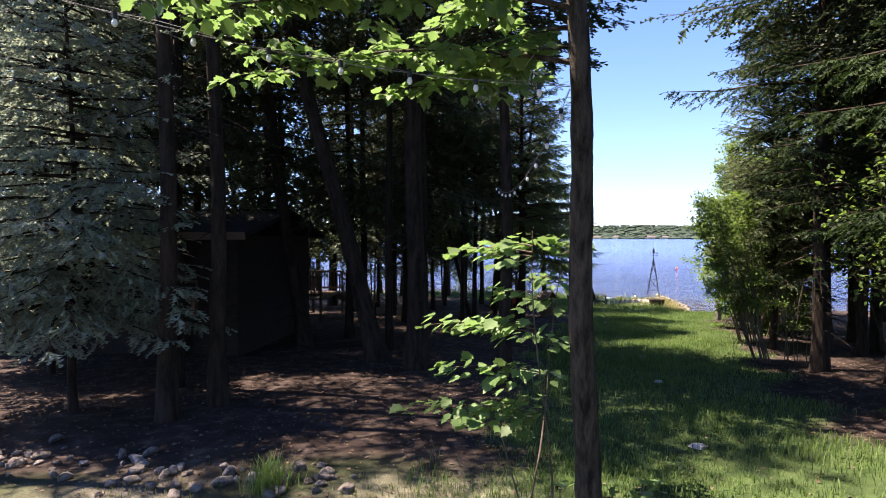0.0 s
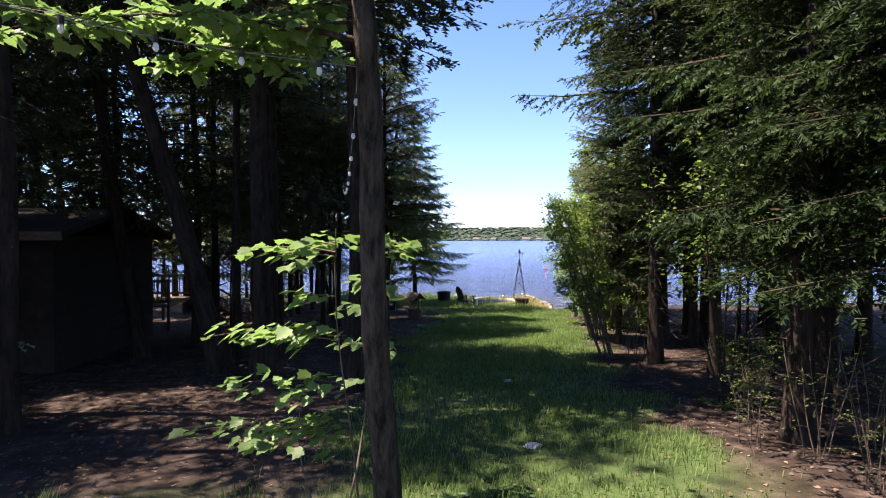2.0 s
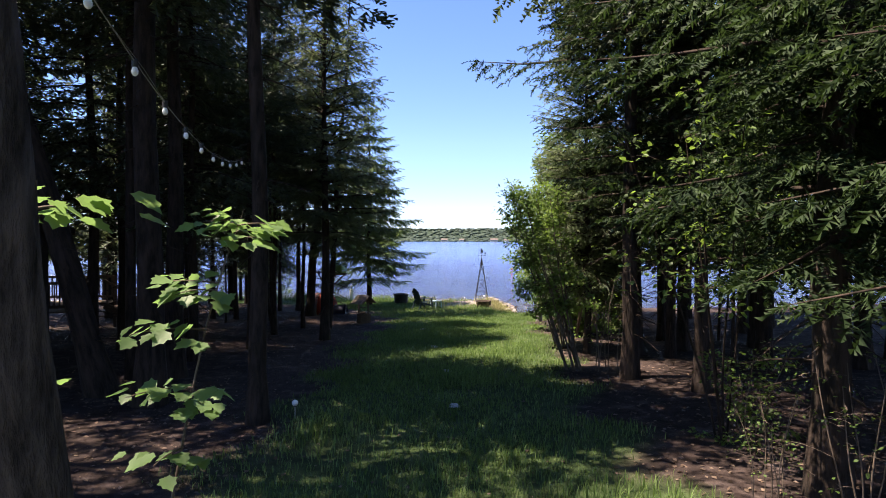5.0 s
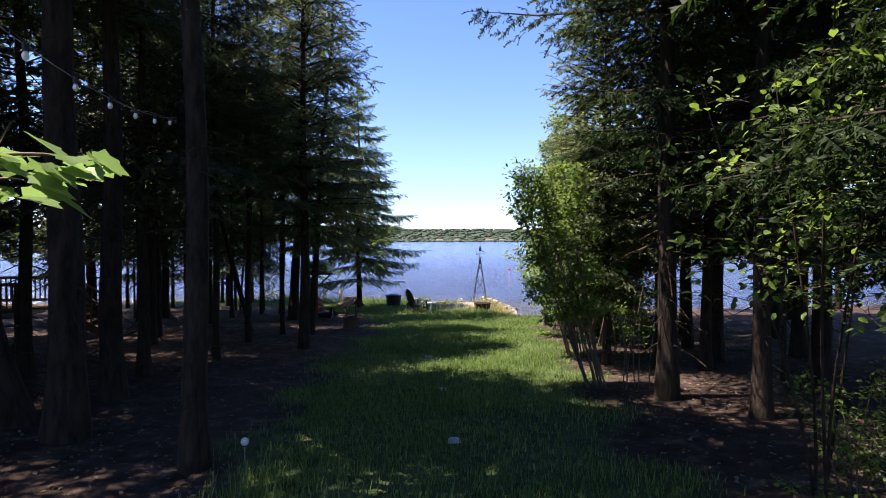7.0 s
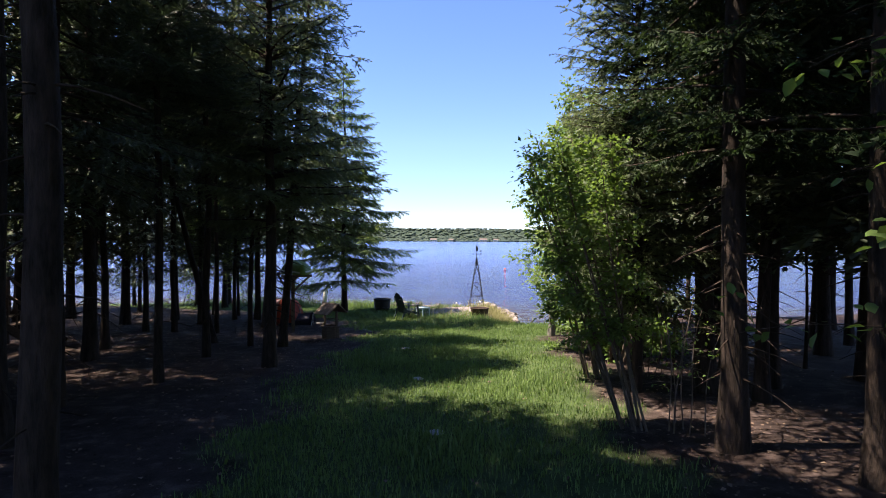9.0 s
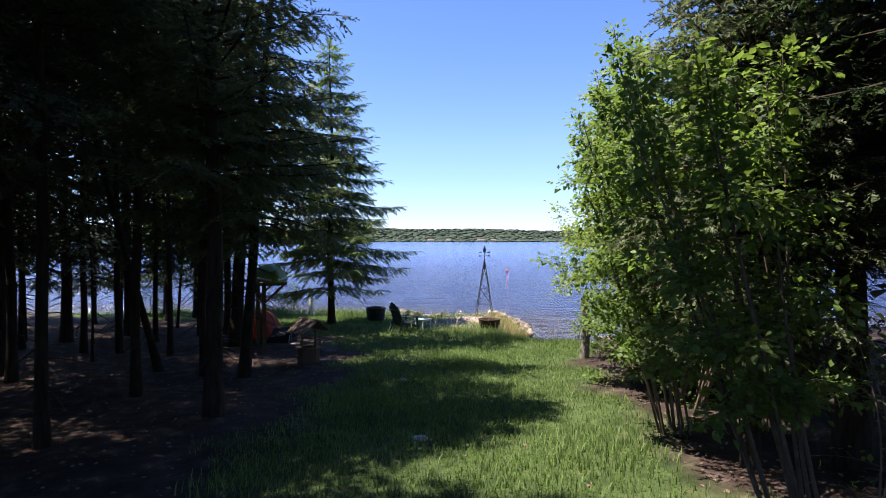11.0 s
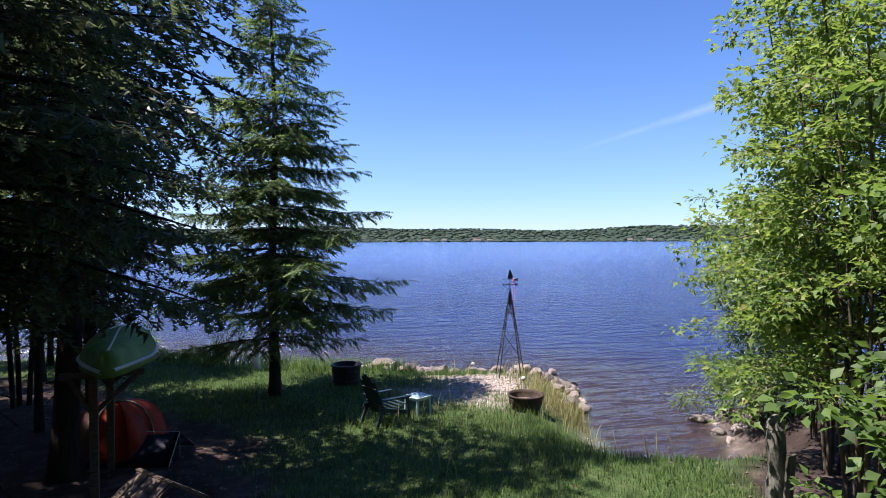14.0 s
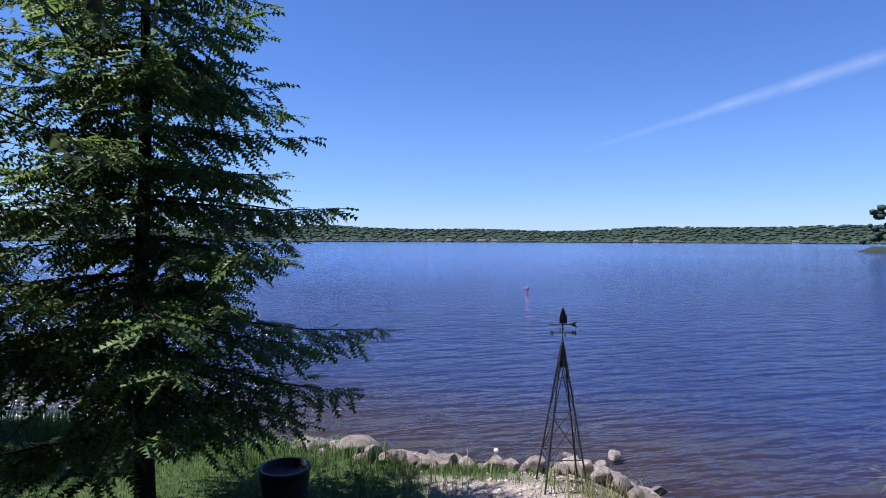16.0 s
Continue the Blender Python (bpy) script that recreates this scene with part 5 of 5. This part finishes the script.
def windmill():
    z = gz(13.38, 35.9) - 0.06
    m = thing("garden_windmill", (13.38, 35.9, z), "dark steel garden windmill tower with a weathervane", "windmill", rz=-14)
    B, T, top = 0.37, 0.02, 2.48
    feet = [(sx * B, sy * B) for sx, sy in ((-1, -1), (1, -1), (1, 1), (-1, 1))]

    def at(c, h):
        k = 1 - h / top * (1 - T / B)
        return (c[0] * k, c[1] * k, h)

    for c in feet:
        part("leg", one_rod(at(c, -0.08), at(c, top), 0.017, 0.012, 6), "iron", m)
    for h in (0.62, 1.28, 1.9):
        for a, b in zip(feet, feet[1:] + feet[:1]):
            part("rail", one_rod(at(a, h), at(b, h), 0.009, sides=5), "iron", m)
    for lo, hi in ((0.62, 1.28), (1.28, 2.3)):
        for a, b in zip(feet, feet[1:] + feet[:1]):
            part("cross_brace", one_rod(at(a, lo), at(b, hi), 0.008, sides=5), "iron", m)
            part("cross_brace", one_rod(at(b, lo), at(a, hi), 0.008, sides=5), "iron", m)
    part("cap", lathe([(0.075, 2.12), (0.045, 2.36), (0.030, 2.48), (0.016, 2.56), (0.0, 2.565)], 8), "iron", m)
    part("mast", one_rod((0, 0, 2.55), (0, 0, 3.01), 0.012, 0.009), "iron", m)
    arms = part("compass_arms", rod(one_rod((-0.19, 0, 2.69), (0.19, 0, 2.69), 0.007), (0, -0.19, 2.69), (0, 0.19, 2.69), 0.007), "iron", m)
    for letter, x, y in (("S", -0.19, 0), ("N", 0.19, 0), ("E", 0, -0.19), ("W", 0, 0.19)):
        cu = bpy.data.curves.new("letter", "FONT")
        cu.body, cu.size, cu.extrude, cu.align_x, cu.offset = letter, 0.105, 0.005, "CENTER", 0.004
        tmp = new("letter", cu)
        me = bpy.data.meshes.new_from_object(tmp.evaluated_get(bpy.context.evaluated_depsgraph_get()))
        bpy.data.objects.remove(tmp)
        me.materials.clear()
        me.materials.append(M["iron"])
        ob = part("letter", me, "iron", arms)
        ob.matrix_basis = pose(x, y, 2.65, 90, 0, 0 if y == 0 else 90)
    vane = part("vane_arrow", rod(one_rod((-0.22, 0, 2.83), (0.2, 0, 2.83), 0.006), (-0.24, 0, 2.83), (-0.17, 0, 2.83), 0.0, 0.022), "iron", m)
    tail = bmesh.new()
    vs = [tail.verts.new((x, s * 0.004, zz)) for s in (-1, 1) for x, zz in ((0.1, 2.83), (0.26, 2.89), (0.21, 2.83), (0.26, 2.77))]
    tail.faces.new(vs[:4][::-1])
    tail.faces.new(vs[4:])
    for i in range(4):
        tail.faces.new((vs[i], vs[(i + 1) % 4], vs[4 + (i + 1) % 4], vs[4 + i]))
    part("tail", tail, "iron", vane)
    fig = bmesh.new()
    out = [(-0.06, 2.85), (0.07, 2.85), (0.075, 2.95), (0.04, 3.03), (0.005, 3.13), (-0.03, 3.05), (-0.055, 2.95)]
    f0 = [fig.verts.new((x, -0.008, zz)) for x, zz in out]
    f1 = [fig.verts.new((x, 0.008, zz)) for x, zz in out]
    fig.faces.new(f0)
    fig.faces.new(f1[::-1])
    for i in range(len(out)):
        fig.faces.new((f0[i], f1[i], f1[(i + 1) % len(out)], f0[(i + 1) % len(out)]))
    part("sail_figure", fig, "iron", vane, "dark sail-shaped figure on the vane")


windmill()


def lawn_chair():
    x, y = 9.2, 32.75
    c = thing("lawn_chair", (x, y, gz(x, y)), "faded teal plastic slatted lawn chair facing the lake", "chair", rz=26)
    for sy in (-1, 1):
        part("front_leg", one_box((0.075, 0.05, 0.56), (0.36, sy * 0.31, 0.28), (0, -6, 0), 0.012), "chair", c)
        part("rear_leg", one_box((0.07, 0.05, 0.50), (-0.36, sy * 0.28, 0.21), (0, 24, 0), 0.012), "chair", c)
        part("side_rail", one_box((0.80, 0.04, 0.09), (0.0, sy * 0.28, 0.29), (0, 13, 0), 0.012), "chair", c)
        bm = box(bmesh.new(), (0.74, 0.12, 0.028), (0.03, sy * 0.33, 0.57), (0, 2, 0), 0.01)
        part("armrest", bm, "chair", c)
    for k in range(6):
        part("seat_slat", one_box((0.095, 0.54, 0.024), (0.34 - 0.105 * k, 0, 0.375 - 0.026 * k), (0, 13, 0), 0.008), "chair", c)
    for k in range(5):
        tall = 0.92 - 0.055 * abs(k - 2) ** 1.6
        a = radians(68)
        bx, bz = -0.20, 0.26
        s = part("back_slat", one_box((tall, 0.098, 0.024), (tall / 2, 0, 0), (0, 0, 0), 0.010), "chair", c)
        s.matrix_basis = pose(bx, (k - 2) * 0.108, bz, 0, -112, 0)
    for f in (0.25, 0.62):
        part("back_rail", one_box((0.03, 0.52, 0.05), (-0.225 - math.cos(radians(68)) * 0.95 * f, 0, 0.255 + math.sin(radians(68)) * 0.95 * f), (0, -22, 0), 0.008), "chair", c)


def side_table():
    x, y = 10.02, 33.25
    t = thing("side_table", (x, y, gz(x, y)), "small pale teal plastic side table on the grass", "table", rz=30)
    for k in range(5):
        part("top_slat", one_box((0.47, 0.086, 0.022), (0, (k - 2) * 0.095, 0.42), (0, 0, 0), 0.007), "table", t)
    for s in (-1, 1):
        part("apron", one_box((0.42, 0.02, 0.05), (0, s * 0.20, 0.385), (0, 0, 0), 0.005), "table", t)
        part("apron", one_box((0.02, 0.38, 0.05), (s * 0.20, 0, 0.385), (0, 0, 0), 0.005), "table", t)
        for q in (-1, 1):
            part("leg", one_box((0.045, 0.035, 0.42), (s * 0.195, q * 0.195, 0.20), (q * 3, -s * 3, 0), 0.008), "table", t)


lawn_chair()
side_table()


def fire_kettle():
    x, y = 12.45, 32.75
    k = thing("fire_kettle", (x, y, gz(x, y) - 0.09), "rusty round cast-iron fire kettle holding pale ash", "fire pit")
    part("bowl", lathe([(0.0, 0.06), (0.2, 0.04), (0.33, 0.12), (0.385, 0.27), (0.39, 0.40), (0.42, 0.43), (0.42, 0.46), (0.375, 0.46), (0.36, 0.40), (0.345, 0.28), (0.0, 0.26)], 32), "rust", k, smooth=True)
    ash = lathe([(0.34, 0.285), (0.26, 0.305), (0.12, 0.33), (0.0, 0.325)], 20)
    part("ash", ash, "ash", k, "pale ash and charred bits", smooth=True)
    for i in range(3):
        a = 2 * math.pi * i / 3
        part("foot", one_rod((0.24 * math.cos(a), 0.24 * math.sin(a), -0.03), (0.22 * math.cos(a), 0.22 * math.sin(a), 0.1), 0.03), "rust", k)
    for a in (0.4, 3.5):
        part("handle", one_box((0.03, 0.12, 0.03), (0.43 * math.cos(a), 0.43 * math.sin(a), 0.38), (0, 0, math.degrees(a)), 0.01), "rust", k)


def solar_light(x, y, tall):
    s = thing("garden_light", (x, y, gz(x, y)), "small white globe garden light on a thin stake", "lamp", "garden lights at the shore")
    part("stake", one_rod((0, 0, -0.05), (0, 0, tall), 0.007), "metal", s)
    bm = bmesh.new()
    bmesh.ops.create_uvsphere(bm, u_segments=14, v_segments=10, radius=0.05, matrix=pose(0, 0, tall + 0.04))
    part("globe", bm, "white", s, smooth=True)
    part("collar", one_rod((0, 0, tall - 0.02), (0, 0, tall + 0.01), 0.025), "black", s)


fire_kettle()
solar_light(12.75, 33.55, 0.52)
solar_light(12.9, 37.75, 0.42)
solar_light(2.83, 13.4, 0.22)


def planter():
    x, y = 8.85, 36.9
    p = thing("barrel_planter", (x, y, gz(x, y)), "black half-barrel tub standing on the grass", "tub")
    part("tub", lathe([(0.0, 0.02), (0.34, 0.0), (0.38, 0.2), (0.40, 0.50), (0.43, 0.53), (0.43, 0.57), (0.37, 0.57), (0.36, 0.45), (0.0, 0.44)], 28), "black", p, smooth=True)
    for z in (0.14, 0.40):
        part("hoop", lathe([(0.378 + 0.02 * z, z - 0.03), (0.393 + 0.02 * z, z - 0.03), (0.395 + 0.02 * z, z + 0.03), (0.378 + 0.03 * z, z + 0.03)], 28), "iron", p)


planter()


def wishing_well():
    """A small covered stand with a shingled gable roof."""
    x, y = 5.6, 27.5
    w = thing("wishing_well", (x, y, gz(x, y)), "small timber wishing well with a worn shingled roof", "well", rz=-50)
    w.matrix_basis = w.matrix_basis @ Matrix.Scale(0.86, 4)
    for k in range(8):
        a = 2 * math.pi * k / 8
        part("stave", one_box((0.25, 0.04, 0.42), (0.30 * math.cos(a), 0.30 * math.sin(a), 0.21), (0, 0, math.degrees(a) + 90), 0.008), "wood", w)
    part("rim", lathe([(0.26, 0.42), (0.37, 0.42), (0.37, 0.46), (0.26, 0.46), (0.26, 0.42)], 8), "wood", w)
    for s in (-1, 1):
        part("post", one_box((0.07, 0.07, 1.0), (s * 0.30, 0, 0.5), (0, 0, 0), 0.008), "wood", w)
    part("crank_bar", one_rod((-0.42, 0, 0.72), (0.46, 0, 0.72), 0.018), "wood", w)
    part("shelf", one_box((0.30, 0.22, 0.03), (-0.52, 0.0, 0.50), (0, 0, 0), 0.006), "deck", w)
    for s in (-1, 1):
        side = part("roof_panel", one_box((0.78, 0.60, 0.025), (0, 0, 0), (0, 0, 0), 0.004), "wood", w)
        side.matrix_basis = pose(0, s * 0.235, 1.10, -s * 36, 0, 0)
        g2 = random.Random(9 + s)
        for row in range(4):
            for col in range(5):
                wd = 0.13 + g2.uniform(-0.012, 0.012)
                part("shingle", one_box((wd, 0.19, 0.014), ((col - 2) * 0.15 + g2.uniform(-0.01, 0.01), s * (0.245 - 0.15 * row), 0.024 + g2.uniform(0, 0.006)), (s * 3, 0, g2.uniform(-2, 2))), "shingle", side)
    part("ridge", one_box((0.82, 0.07, 0.03), (0, 0, 1.285), (0, 0, 0), 0.006), "wood", w)


wishing_well()


def dome_tent(name, at, label, wide, deep, tall, panels, rz, door):
    """A dome tent: fabric gores between two crossed poles, each panel a part."""
    t = thing(name, (at[0], at[1], gz(*at)), label, "tent", "tents under the trees", rz=rz)
    n, m = 24, 9

    def place(a, e):
        c = math.cos(e) ** 0.62
        sq = 1 + 0.16 * math.cos(2 * a) ** 4
        sag = 1 - 0.06 * abs(math.sin(2 * a)) * math.cos(e)
        return (wide / 2 * c * math.cos(a) * sq * sag, deep / 2 * c * math.sin(a) * sq * sag, tall * math.sin(e))

    per = n // len(panels)
    for i, mat in enumerate(panels):
        bm = bmesh.new()
        rows = [[bm.verts.new(place(2 * math.pi * (i * per + k) / n, (math.pi / 2) * r / m)) for k in range(per + 1)] for r in range(m)]
        top = bm.verts.new((0, 0, tall))
        for a, b in zip(rows, rows[1:]):
            for k in range(per):
                bm.faces.new((a[k], a[k + 1], b[k + 1], b[k]))
        for k in range(per):
            bm.faces.new((rows[-1][k], rows[-1][k + 1], top))
        bmesh.ops.solidify(bm, geom=bm.faces[:], thickness=0.006)
        part("fabric_panel", bm, mat, t, smooth=True)
    for q in range(4):
        a = math.pi / 4 + q * math.pi / 2
        V, F = tube([np.array(place(a, (math.pi / 2) * s)) * 1.012 for s in np.linspace(0, 1, 12)], np.full(12, 0.011), 6)
        part("pole", fast_mesh("pole", V, F, door, True), door, t)
        end = Vector(place(a, 0))
        part("guy_line", one_rod(end * 1.01 + Vector((0, 0, 0.25)), end * 1.3, 0.004, sides=4), "cord", t)


dome_tent("dome_tent", (4.15, 32.2), "low orange-red dome tent with faded pink panels", 1.55, 1.45, 0.95, ("pink", "red", "red", "red", "pink", "red", "red", "red"), 25, "cord")


def dinghy_on_rack():
    """A small green boat lying keel up across two braced timber posts."""
    x, y, deg, top = 4.52, 30.45, 7.0, 1.50
    z0 = gz(x, y)
    r = thing("boat_rack", (x - 0.16, y, z0), "braced timber posts carrying an upturned boat", "rack", rz=deg)
    up = top - z0
    for q in (-0.9, 0.9):
        part("post", one_box((0.11, 0.11, up), (0, q, up / 2 - 0.06), (0, 0, 0), 0.008), "wood", r)
        part("beam", one_box((1.05, 0.09, 0.09), (0.12, q, up - 0.05), (0, 0, 0), 0.008), "wood", r)
        for sx in (-1, 1):
            bm = bmesh.new()
            rod(bm, (sx * 0.04, q, up - 0.56), (0.12 + sx * 0.42, q, up - 0.09), 0.036, sides=6)
            part("brace", bm, "wood", r)
    b = thing("rowing_boat", (x + 0.08, y, top), "lime green boat lying keel up on a timber rack", "boat", rz=deg)
    n, m = 25, 17

    def shell(f, a, inset):
        w = (0.50 - inset) * (1 - abs(2 * f - 1) ** 2.6 * (0.86 if f < 0.5 else 0.92))
        h = (0.44 - inset) * (1 - 0.18 * abs(2 * f - 1) ** 2)
        return (w * math.copysign(abs(math.cos(a)) ** 0.75, math.cos(a)), -1.45 + 2.9 * f, h * math.sin(a) ** 0.85 + 0.02 * math.sin(9 * f + 2 * a))

    bm = bmesh.new()
    rows = [[bm.verts.new(shell(k / (n - 1), math.pi * i / (m - 1), 0)) for i in range(m)] for k in range(n)]
    for p, q in zip(rows, rows[1:]):
        for i in range(m - 1):
            bm.faces.new((p[i], p[i + 1], q[i + 1], q[i]))
    bm.faces.new(rows[0])
    bmesh.ops.recalc_face_normals(bm, faces=bm.faces[:])
    bmesh.ops.solidify(bm, geom=bm.faces[:], thickness=0.012)
    part("hull", bm, "lime", b, smooth=True)
    for i, lab in ((1, "white rubbing strake"), (m - 2, "white rubbing strake")):
        V, F = tube([np.array(shell(k / 24, math.pi * i / (m - 1), -0.012)) for k in range(25)], np.full(25, 0.03), 6)
        part("strake", fast_mesh("strake", V, F, "pale", True), "pale", b, lab)
    V, F = tube([np.array(shell(k / 24, math.pi / 2, -0.004)) for k in range(25)], np.full(25, 0.018), 6)
    part("keel", fast_mesh("keel", V, F, "pale", True), "pale", b)


dinghy_on_rack()


def tarp_shelter():
    x, y = 4.75, 31.9
    s = thing("navy_shelter", (x, y, gz(x, y)), "low navy nylon shelter with pale edging and guy lines", "tent", "tents under the trees", rz=-16)
    s.matrix_basis = s.matrix_basis @ Matrix.Scale(0.62, 4)
    bm = bmesh.new()
    n = 9
    top = [bm.verts.new((-0.9 + 1.8 * k / n, -0.1, 0.72 - 0.08 * math.sin(math.pi * k / n))) for k in range(n + 1)]
    front = [bm.verts.new((-1.0 + 2.0 * k / n, -1.0 - 0.05 * math.sin(math.pi * k / n), 0.04)) for k in range(n + 1)]
    back = [bm.verts.new((-0.95 + 1.9 * k / n, 0.75, 0.04)) for k in range(n + 1)]
    for a, b in ((front, top), (top, back)):
        for k in range(n):
            bm.faces.new((a[k], a[k + 1], b[k + 1], b[k]))
    bmesh.ops.solidify(bm, geom=bm.faces[:], thickness=0.006)
    part("sheet", bm, "navy", s, smooth=True)
    for q in (-1, 1):
        part("edging", one_rod((q * 0.99, -1.0, 0.045), (q * 0.90, -0.1, 0.725), 0.011, sides=6), "pale", s, "pale edging tape")
        part("pole", one_rod((q * 0.9, -0.1, 0.0), (q * 0.9, -0.1, 0.73), 0.01), "metal", s)
        part("guy_line", one_rod((q * 0.9, -0.1, 0.72), (q * 1.6, 0.1, 0.0), 0.004, sides=4), "cord", s)
    part("ridge_edging", one_rod((-0.9, -0.1, 0.728), (0.9, -0.1, 0.728), 0.009, sides=6), "pale", s)


tarp_shelter()


def buoy(x, y, r):
    b = thing("mooring_buoy", (x, y, WATER), "round orange-red mooring buoy floating on the lake", "buoy")
    bm = bmesh.new()
    bmesh.ops.create_uvsphere(bm, u_segments=18, v_segments=12, radius=r, matrix=pose(0, 0, r * 0.55))
    part("float", bm, "buoy", b, smooth=True)
    part("ring", lathe([(0.04, r * 1.5), (0.07, r * 1.5), (0.07, r * 1.62), (0.04, r * 1.62)], 10), "metal", b)
    part("band", lathe([(r * 0.985, r * 0.5), (r * 1.012, r * 0.5), (r * 1.012, r * 0.66), (r * 0.985, r * 0.66)], 18), "white", b)


buoy(32.0, 79.5, 0.17)


def statue():
    x, y = 6.35, 40.2
    bm = lathe([(0.0, 0.0), (0.12, 0.0), (0.13, 0.1), (0.10, 0.35), (0.13, 0.55), (0.11, 0.75), (0.06, 0.85), (0.075, 0.95), (0.05, 1.02), (0.0, 1.03)], 14)
    me = bpy.data.meshes.new("garden_statue")
    for f in bm.faces:
        f.smooth = True
    bm.to_mesh(me)
    bm.free()
    me.materials.append(M["white"])
    ob = new("garden_statue", me)
    ob.matrix_basis = pose(x, y, gz(x, y))
    tagged(ob, "pale upright garden figure beside the spruce", "statue")


statue()

# ---- cabin with its deck and stairs ----


def cabin():
    x0, y0 = -9.7, 20.6
    c = thing("cabin", (x0, y0, gz(-9, 20)), "dark brown timber cabin under the trees", "house", rz=-4)
    w, d, h = 10.5, 6.5, 3.4
    for k in range(17):
        z = 0.1 + 0.2 * k
        part("siding_board", one_box((w, 0.03, 0.205), (0, -d / 2, z), (4, 0, 0)), "siding", c)
        part("siding_board", one_box((0.03, d, 0.205), (w / 2, 0, z), (0, 4, 0)), "siding", c)
    part("wall", one_box((w - 0.06, d - 0.06, h), (0, 0, h / 2)), "siding", c)
    for s in (-1, 1):
        r = part("roof", one_box((w + 1.0, 4.1, 0.14), (0, 0, 0), (0, 0, 0), 0.01), "roof", c)
        r.matrix_basis = pose(0, s * 1.85, h + 0.42, -s * 11, 0, 0)
        part("fascia", one_box((w + 1.0, 0.04, 0.2), (0, s * 2.07, -0.02)), "wood", r)
    for x in (-2.6, 0.6, 3.6):
        win = part("window", one_box((1.1, 0.06, 1.0), (x, -d / 2 - 0.03, 1.7)), "wood", c)
        for q in (-1, 1):
            part("pane", one_box((0.48, 0.02, 0.86), (x + q * 0.26, -d / 2 - 0.07, 1.7)), "glass", win)
    dk = thing("deck", (-6.1, 27.2, gz(-6, 27)), "brown timber deck with railing and stairs", "deck", rz=-4)
    for k in range(26):
        part("board", one_box((4.4, 0.14, 0.035), (0, -1.9 + 0.15 * k, 0.98)), "wood", dk)
    for x in (-2.1, -0.7, 0.7, 2.1):
        for y in (-1.85, 1.85):
            part("post", one_box((0.1, 0.1, 2.0), (x, y, 0.95), (0, 0, 0), 0.006), "wood", dk)
    for y in (-1.85, 1.85):
        for z in (1.15, 1.92):
            part("rail", one_box((4.4, 0.05, 0.09), (0, y, z)), "wood", dk)
        for k in range(28):
            part("baluster", one_box((0.035, 0.035, 0.76), (-2.05 + 0.15 * k, y, 1.53)), "wood", dk)
    for y in (0.5, 1.85):
        st = part("stringer", one_box((1.75, 0.05, 0.24), (0, 0, 0)), "wood", dk)
        st.matrix_basis = pose(2.95, y, 0.46, 0, 33, 0)
        rl = part("stair_rail", one_box((1.75, 0.05, 0.08), (0, 0, 0)), "wood", dk)
        rl.matrix_basis = pose(2.95, y, 1.38, 0, 33, 0)
        for k in range(7):
            part("baluster", one_box((0.035, 0.035, 0.85), (2.3 + 0.22 * k, y, 1.36 - 0.143 * k - 0.1 + 0.02)), "wood", dk)
    for k in range(5):
        part("tread", one_box((0.28, 1.3, 0.04), (2.33 + 0.28 * k, 1.17, 0.82 - 0.18 * k)), "wood", dk)


cabin()

# ---- strings of garden bulbs ----


def bulb_string(a, b, sag, count, label):
    a, b = Vector(a), Vector(b)
    s = thing("bulb_string", a, label, "string lights", "bulb strings between the trees")
    pts = []
    for k in range(25):
        f = k / 24
        p = (b - a) * f
        p.z -= sag * 4 * f * (1 - f)
        pts.append(p)
    V, F = tube([p[:] for p in pts], np.full(25, 0.0035), 5)
    part("cable", fast_mesh("cable", V, F, "cord", True), "cord", s)
    V, F = tube([(p.x, p.y + 0.012, p.z + 0.018 * math.sin(i * 1.3) + 0.012) for i, p in enumerate(pts)], np.full(25, 0.002), 4)
    part("cable", fast_mesh("cable", V, F, "cord", True), "cord", s)
    body = lathe([(0.0, -0.085), (0.011, -0.080), (0.018, -0.068), (0.019, -0.056), (0.015, -0.042), (0.011, -0.03)], 12)
    for f in body.faces:
        f.smooth = True
    me = bpy.data.meshes.new("bulb")
    body.to_mesh(me)
    body.free()
    me.materials.append(M["bulb"])
    sm = bpy.data.meshes.new("socket")
    q = lathe([(0.017, -0.035), (0.018, 0.012), (0.0, 0.014)], 8)
    q.to_mesh(sm)
    q.free()
    sm.materials.append(M["black"])
    for k in range(count):
        f = (k + 0.5) / count
        p = (b - a) * f
        p.z -= sag * 4 * f * (1 - f)
        so = new("socket", sm)
        so.parent, so.location = s, p
        bu = new("bulb", me)
        bu.parent = so


STR = "string of frosted round bulbs on a grey cable between trunks"
bulb_string((1.88, 5.33, 4.25), (-4.2, 4.2, 5.6), 0.35, 13, STR)
bulb_string((1.9, 5.42, 4.25), (2.05, 13.6, 4.27), 0.42, 11, STR)
